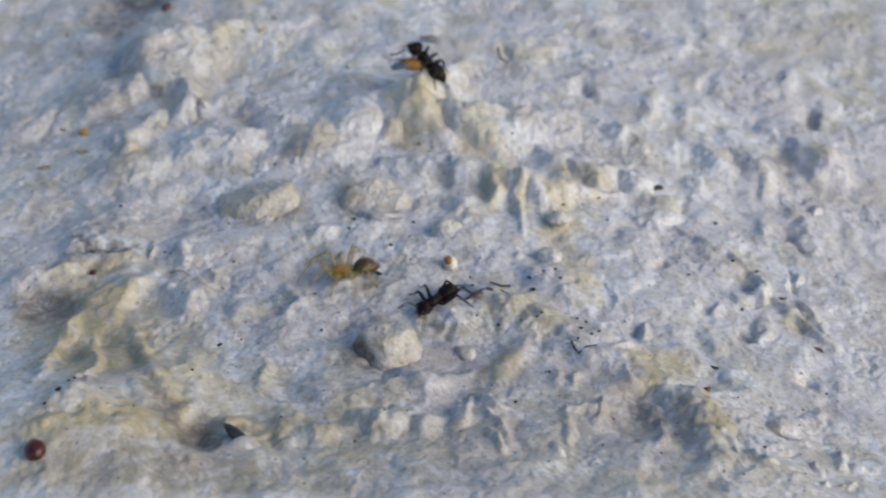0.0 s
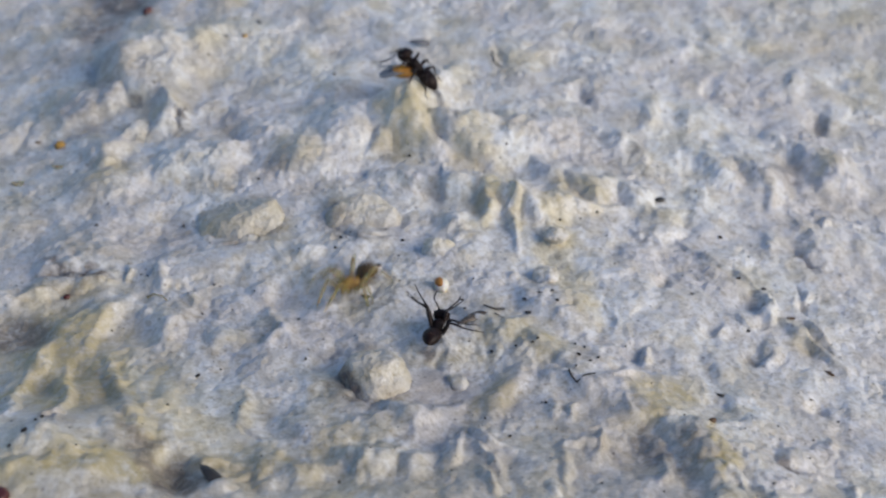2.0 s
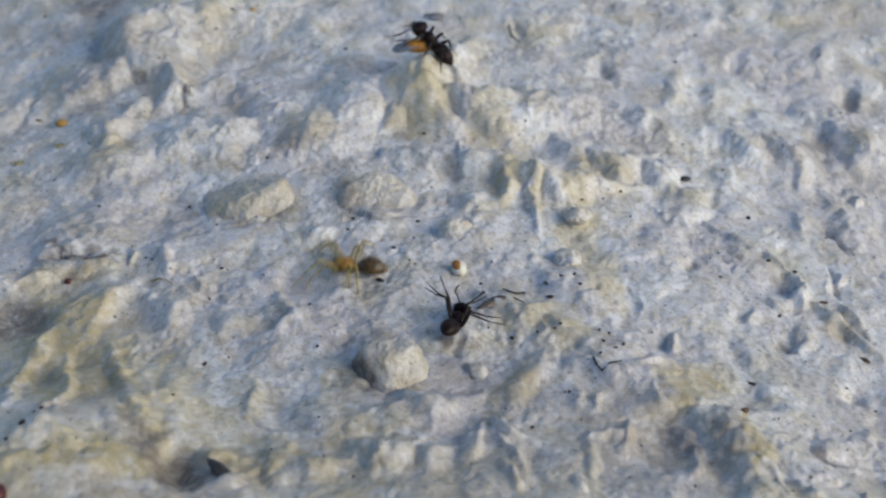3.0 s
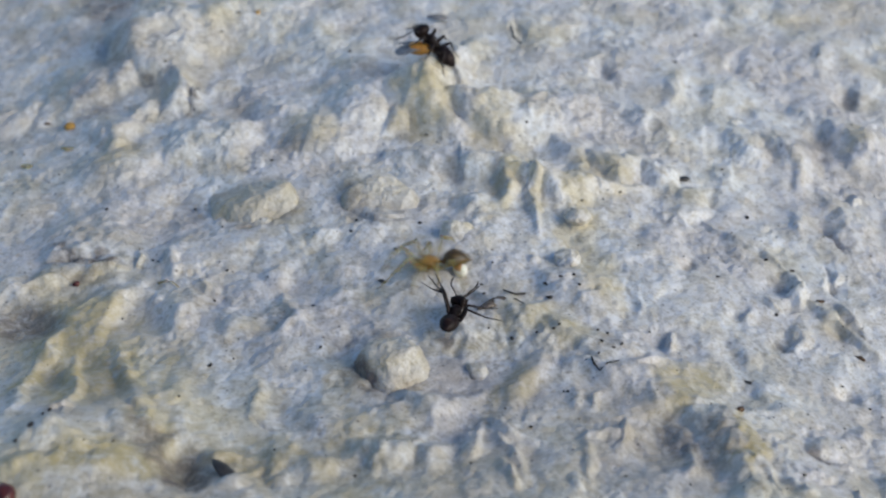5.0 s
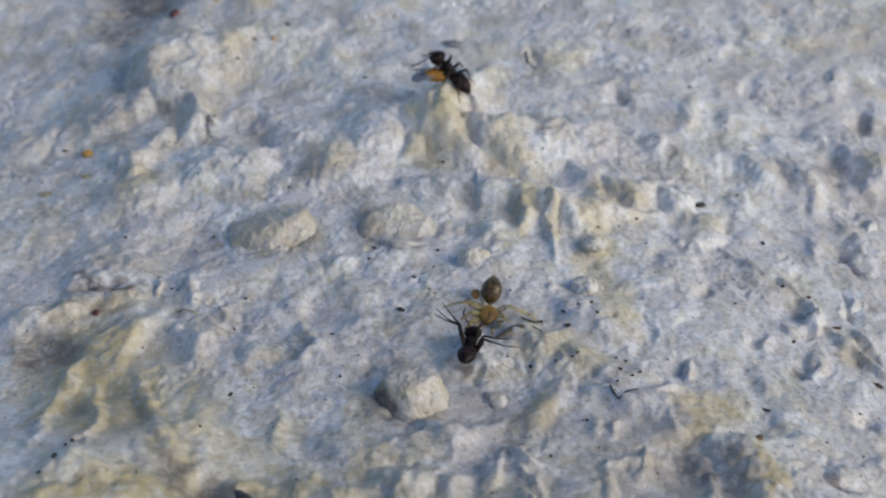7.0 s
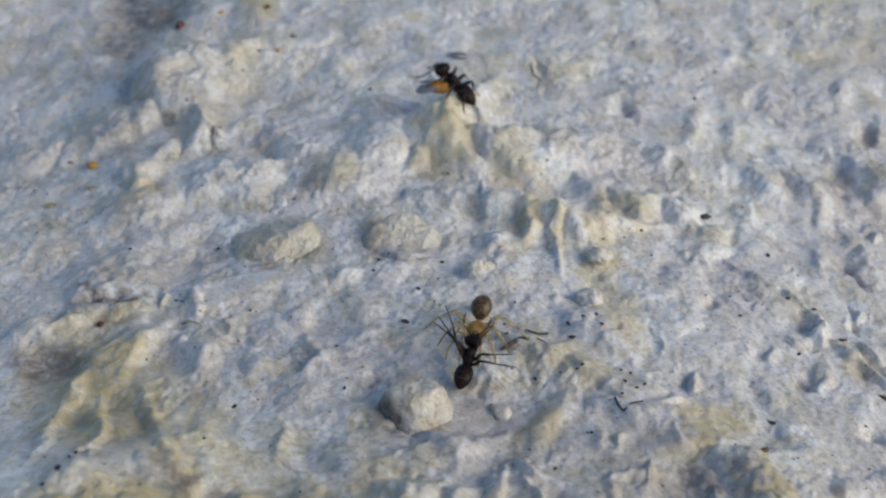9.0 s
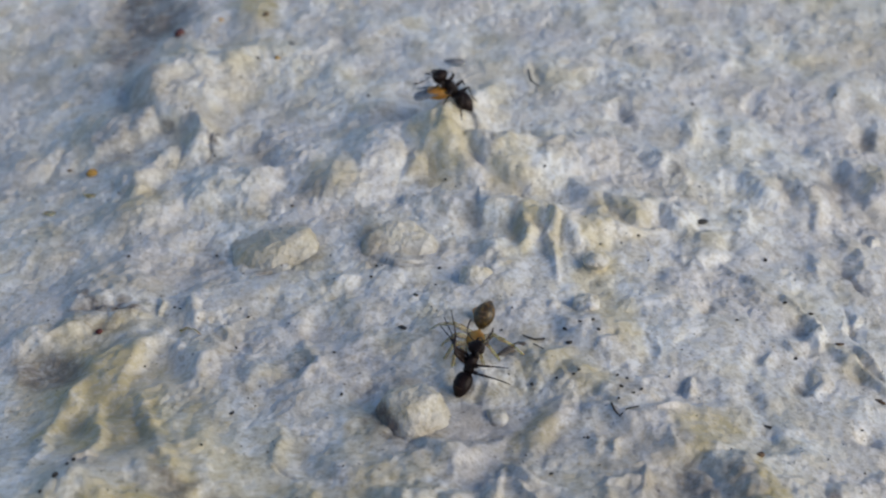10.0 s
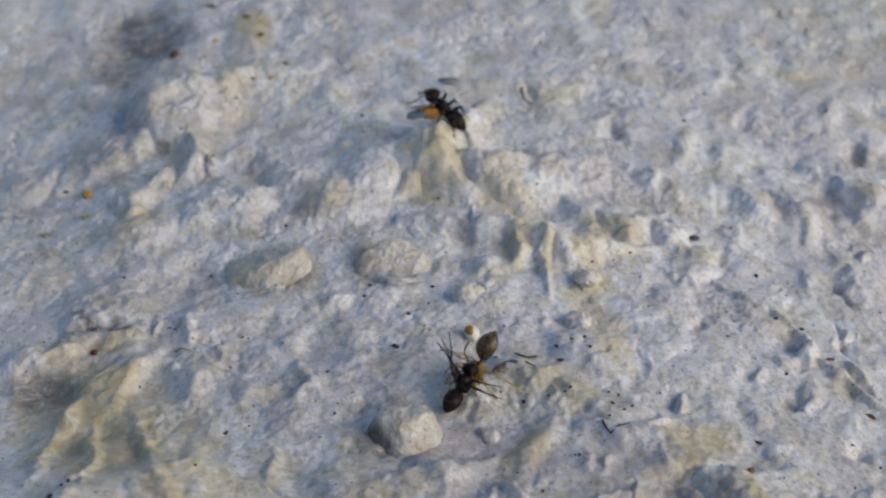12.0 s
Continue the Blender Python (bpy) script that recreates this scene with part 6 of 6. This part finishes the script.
# ---------------------------------------------------------------- what moves
def motions():
    walk(CAPTIVE, [
        (0.00, at(0.50, 4.30, 0.98, 0.0, 3.6, -132.8)),
        (0.10, at(0.70, 4.24, 0.97, 0.0, 1.1, -125.0)),
        (0.20, at(0.47, 4.48, 0.98, 0.0, 0.9, -129.3)),
        (0.30, at(0.54, 4.01, 0.95, 0.0, 2.1, -117.6)),
        (0.40, at(0.70, 3.47, 0.92, 0.0, -0.0, -149.2)),
        (0.50, at(1.47, 3.16, 0.88, 0.0, 0.0, 155.4)),
        (0.60, at(1.21, 3.77, 0.89, 0.0, -0.0, 167.0)),
        (0.70, at(1.10, 4.23, 0.84, 0.0, -0.0, 157.7)),
        (0.80, at(1.34, 4.09, 0.80, 0.0, -0.0, 161.2)),
        (0.90, at(1.46, 4.34, 0.84, 0.0, 0.0, 153.9)),
        (0.95, at(1.11, 3.88, 0.91, 0.0, -0.0, 99.5)),
        (1.00, at(1.00, 3.48, 1.28, 0.0, -11.5, 81.8)),
        (1.10, at(1.45, 3.45, 1.12, 0.0, -6.9, 70.0)),
        (1.20, at(1.34, 3.13, 1.32, 0.0, -14.8, 66.0)),
        (1.30, at(1.41, 4.09, 1.04, -0.0, -8.9, 69.9)),
        (1.40, at(1.52, 4.18, 1.28, 0.0, -17.9, 63.7)),
        (1.50, at(1.27, 3.56, 0.96, -0.0, -6.6, 70.3)),
        (2.00, at(1.30, 3.40, 1.24, 0.0, -10.7, 73.6)),
        (2.50, at(1.38, 2.87, 1.55, 0.0, -24.8, 58.9)),
        (3.00, at(1.40, 3.05, 0.87, -0.0, -4.1, 70.1)),
        (3.20, at(1.81, 4.13, 0.98, 0.0, -7.2, 61.5)),
        (4.80, at(1.25, 3.59, 1.19, -0.0, -8.5, 71.3)),
        (5.50, at(1.11, 2.97, 1.35, 0.0, -14.9, 77.7)),
        (6.20, at(0.84, 3.55, 1.17, 0.0, -8.5, 71.3)),
        (6.50, at(0.95, 3.16, 1.29, 0.0, -14.2, 71.8)),
        (7.00, at(0.98, 3.17, 1.16, 0.0, -9.4, 79.3)),
        (8.80, at(0.49, 2.20, 1.81, 0.0, -37.2, 72.7)),
        (9.50, at(0.83, 2.38, 1.85, 0.0, -36.4, 67.8)),
        (10.00, at(0.89, 1.83, 2.05, 0.0, -50.6, 58.2)),
        (10.50, at(0.74, 2.11, 1.86, -0.0, -38.9, 59.9)),
        (11.00, at(1.01, 2.07, 2.09, 0.0, -50.9, 58.7)),
        (11.50, at(0.93, 1.95, 2.04, 0.0, -50.3, 56.3)),
        (12.00, at(0.87, 2.26, 1.61, 0.0, -26.9, 58.6)),
    ])
    walk(SPIDER, [
        (0.00, at(-6.60, 8.56, 0.87, 0.0, -0.0, -160.0)),
        (0.10, at(-4.41, 9.91, 0.83, 0.0, -0.0, -157.6)),
        (0.15, at(-2.36, 10.35, 1.11, 0.0, -0.0, -86.2)),
        (0.20, at(-0.32, 10.78, 1.40, 0.0, -0.0, -14.9)),
        (0.30, at(5.10, 9.96, 1.08, 0.0, 9.5, -36.0)),
        (0.40, at(7.23, 8.68, 0.75, 0.0, 12.3, -45.2)),
        (0.50, at(6.40, 1.38, 0.87, 0.0, 53.1, -66.4)),
        (0.60, at(4.13, -5.91, 1.19, -0.0, 55.6, -92.4)),
        (0.70, at(0.60, -5.83, 1.17, 0.0, 48.9, -128.9)),
        (0.80, at(-4.30, -3.50, 3.73, -0.0, 12.4, -132.8)),
        (0.90, at(-6.39, 2.54, 0.63, 0.0, 17.3, -137.0)),
        (1.00, at(-6.94, 9.91, 0.86, 0.0, -0.0, -165.4)),
        (1.10, at(-3.93, 10.96, 1.14, 0.0, 3.0, -161.5)),
        (1.15, at(-1.60, 11.78, 1.05, 0.0, 3.0, -111.2)),
        (1.20, at(0.73, 12.59, 0.96, 0.0, 10.0, -60.9)),
        (1.30, at(7.18, 8.84, 0.72, 0.0, 32.3, -26.6)),
        (1.40, at(8.62, 5.41, 1.10, 0.0, 44.6, -43.7)),
        (1.50, at(6.12, -1.54, 1.04, 0.0, 55.2, -84.7)),
        (1.60, at(2.14, -4.32, 0.60, 0.0, 51.9, -118.7)),
        (1.70, at(-1.72, -4.24, 3.09, 0.0, 20.1, -129.5)),
        (1.80, at(-3.78, 1.97, 1.40, 0.0, 22.4, -164.3)),
        (1.90, at(-5.51, 5.53, 1.14, 0.0, 3.1, -147.2)),
        (2.00, at(-5.12, 10.61, 0.83, 0.0, 0.0, -127.9)),
        (2.10, at(-3.25, 11.39, 1.26, 0.0, -0.0, -167.5)),
        (2.15, at(-1.07, 11.18, 1.25, 0.0, -0.0, -94.7)),
        (2.20, at(1.11, 10.97, 1.23, 0.0, -0.0, -21.9)),
        (2.30, at(5.22, 7.55, 0.97, 0.0, 11.7, -9.3)),
        (2.40, at(7.39, 6.34, 0.89, 0.0, 34.8, -29.9)),
        (2.50, at(6.70, -0.30, 0.67, 0.0, 35.0, -73.6)),
        (2.60, at(3.23, -2.85, 1.39, 0.0, 55.1, -89.3)),
        (2.70, at(0.18, -3.33, 1.06, 0.0, 39.6, -145.4)),
        (2.80, at(-4.18, -2.41, 3.81, 0.0, 15.7, -140.5)),
        (2.90, at(-6.06, 2.98, 1.07, 0.0, 1.1, -141.7)),
        (3.00, at(-6.28, 10.23, 0.73, 0.0, -0.0, 169.8)),
        (3.20, at(-4.59, 10.97, 0.90, -0.0, 2.4, -119.3)),
        (3.25, at(-1.59, 11.41, 0.87, -0.0, 2.4, -70.6)),
        (3.30, at(1.42, 11.85, 0.84, 0.0, -0.0, -21.9)),
        (3.40, at(5.53, 8.43, 0.58, 0.0, 11.7, -9.3)),
        (3.50, at(7.70, 7.22, 0.50, 0.0, 34.8, -29.9)),
        (3.60, at(7.18, 1.39, 0.27, 0.0, 35.0, -73.6)),
        (3.70, at(3.54, -1.97, 1.00, 0.0, 55.1, -89.3)),
        (3.80, at(0.49, -2.45, 0.67, 0.0, 39.6, -145.4)),
        (3.90, at(-3.87, -1.52, 3.42, 0.0, 15.7, -140.5)),
        (4.00, at(-5.76, 3.86, 0.67, 0.0, 1.1, -141.7)),
        (4.10, at(-6.28, 10.23, 0.73, 0.0, -0.0, 169.8)),
        (4.20, at(-2.95, 12.27, 0.86, 0.0, -0.0, -167.5)),
        (4.25, at(-0.77, 12.06, 0.85, 0.0, -0.0, -94.7)),
        (4.30, at(1.42, 11.85, 0.84, 0.0, -0.0, -21.9)),
        (4.40, at(5.53, 8.43, 0.58, 0.0, 11.7, -9.3)),
        (4.50, at(7.70, 7.22, 0.50, 0.0, 34.8, -29.9)),
        (4.60, at(5.98, 6.17, 1.06, 0.0, 17.9, -69.3)),
        (4.70, at(5.86, 8.56, 0.88, 0.0, 51.1, -62.7)),
        (4.80, at(6.11, 7.95, 0.82, 0.0, 20.1, -84.0)),
        (4.90, at(4.96, 9.54, 1.04, 0.0, 4.6, -63.7)),
        (4.95, at(2.55, 9.86, 1.19, 0.0, 4.6, -116.3)),
        (5.00, at(0.15, 10.17, 1.34, 0.0, -0.0, -169.0)),
        (5.10, at(-1.80, 9.55, 1.39, 0.0, 14.2, -148.9)),
        (5.20, at(-4.13, 9.59, 0.77, 0.0, 0.0, -153.1)),
        (5.30, at(-5.28, 5.62, 1.10, -0.0, 37.7, -146.2)),
        (5.40, at(-3.16, 2.08, 1.32, 0.0, 54.3, -93.7)),
        (5.50, at(-0.14, -2.28, 1.35, 0.0, 53.7, -77.9)),
        (5.60, at(3.55, -3.14, 1.09, -0.0, 47.8, -52.2)),
        (5.70, at(6.01, 1.46, 0.89, -0.0, 47.7, -52.0)),
        (5.80, at(5.98, 6.17, 1.06, 0.0, 17.9, -69.3)),
        (5.90, at(5.86, 8.56, 0.88, 0.0, 51.1, -62.7)),
        (6.00, at(4.97, 9.64, 1.00, 0.0, 21.3, -92.9)),
        (6.10, at(4.68, 9.78, 0.99, 0.0, 12.0, -66.2)),
        (6.20, at(4.33, 9.70, 0.91, 0.0, 24.4, -49.5)),
        (6.30, at(4.27, 9.49, 0.96, 0.0, 14.5, -59.4)),
        (6.40, at(4.11, 8.72, 1.00, 0.0, 12.3, -81.3)),
        (6.60, at(3.46, 8.88, 0.90, 0.0, 8.0, -92.8)),
        (6.70, at(2.81, 9.47, 0.82, 0.0, 9.1, -101.4)),
        (6.80, at(2.60, 9.08, 0.87, 0.0, 12.7, -98.6)),
        (7.00, at(2.64, 8.87, 0.80, 0.0, 34.8, -100.2)),
        (7.20, at(2.90, 8.99, 0.80, -0.0, 27.3, -96.2)),
        (8.80, at(1.79, 6.60, 1.76, -0.0, 17.8, -98.9)),
        (9.00, at(1.39, 7.19, 1.74, 0.0, 18.5, -101.4)),
        (9.30, at(1.69, 7.29, 1.69, 0.0, 15.1, -101.2)),
        (9.70, at(1.29, 6.92, 1.82, -0.0, 18.5, -101.4)),
        (10.00, at(1.69, 6.78, 1.70, -0.0, 37.2, -115.7)),
        (10.30, at(1.83, 6.98, 1.71, 0.0, 24.8, -109.7)),
        (10.70, at(1.95, 7.20, 1.66, -0.0, 23.6, -104.4)),
        (11.00, at(1.92, 7.43, 1.70, 0.0, 24.5, -107.0)),
        (11.50, at(2.03, 7.24, 1.60, 0.0, 39.6, -117.4)),
        (12.00, at(2.40, 4.96, 1.91, 0.0, 47.9, -130.4)),
    ])
    early, late = (15, -85, 125, -105, 138, -165), (50, -14, 36, -65, 22, -76)
    for i, leg in enumerate(CAPTIVE_LEGS):
        x, y, z = leg.location / MM
        rows = []
        for k in range(61):
            t = k * 0.2
            f = min(1, max(0, (t - 0.4) / 0.6))
            f = f * f * (3 - 2 * f)
            twitch = 3.5 * math.sin(t * 5.1 + i * 2.3) * (1 if t < 7 else 0.4)
            rows.append((t, at(x, y, z, 0, -26 * f, early[i] * (1 - f) + late[i] * f + twitch)))
        walk(leg, rows)
    walk(CAPTIVE_GASTER, [(t, at(-0.26, 0, -0.05, 0, curl, 0)) for t, curl in
                          ((0.0, 0), (0.25, 12), (0.45, 62), (0.8, 62), (1.05, 28), (3.2, 26), (5.5, 28), (7.2, 26), (8.8, 18), (10.0, 12), (12.0, 10))])
    for i, leg in enumerate(SPIDER_LEGS):
        x, y, z = leg.location / MM
        turn = (32, 68, 108, 146)[i // 2] * (1 if i % 2 == 0 else -1)
        rows = []
        for k in range(121):
            t = k * 0.1
            run = 1 if t < 5.9 else max(0.06, 1 - (t - 5.9) / 0.5)
            phase = (i // 2 + i % 2) % 2 * math.pi
            swing = 17 * run * math.sin(t * 2 * math.pi * 3.4 + phase)
            lift = 7 * run * math.cos(t * 2 * math.pi * 3.4 + phase)
            hold = 1 - run
            rows.append((t, at(x, y, z, 0, -lift - 10 * hold, turn * (1 - 0.32 * hold) + swing)))
        walk(leg, rows)


motions()
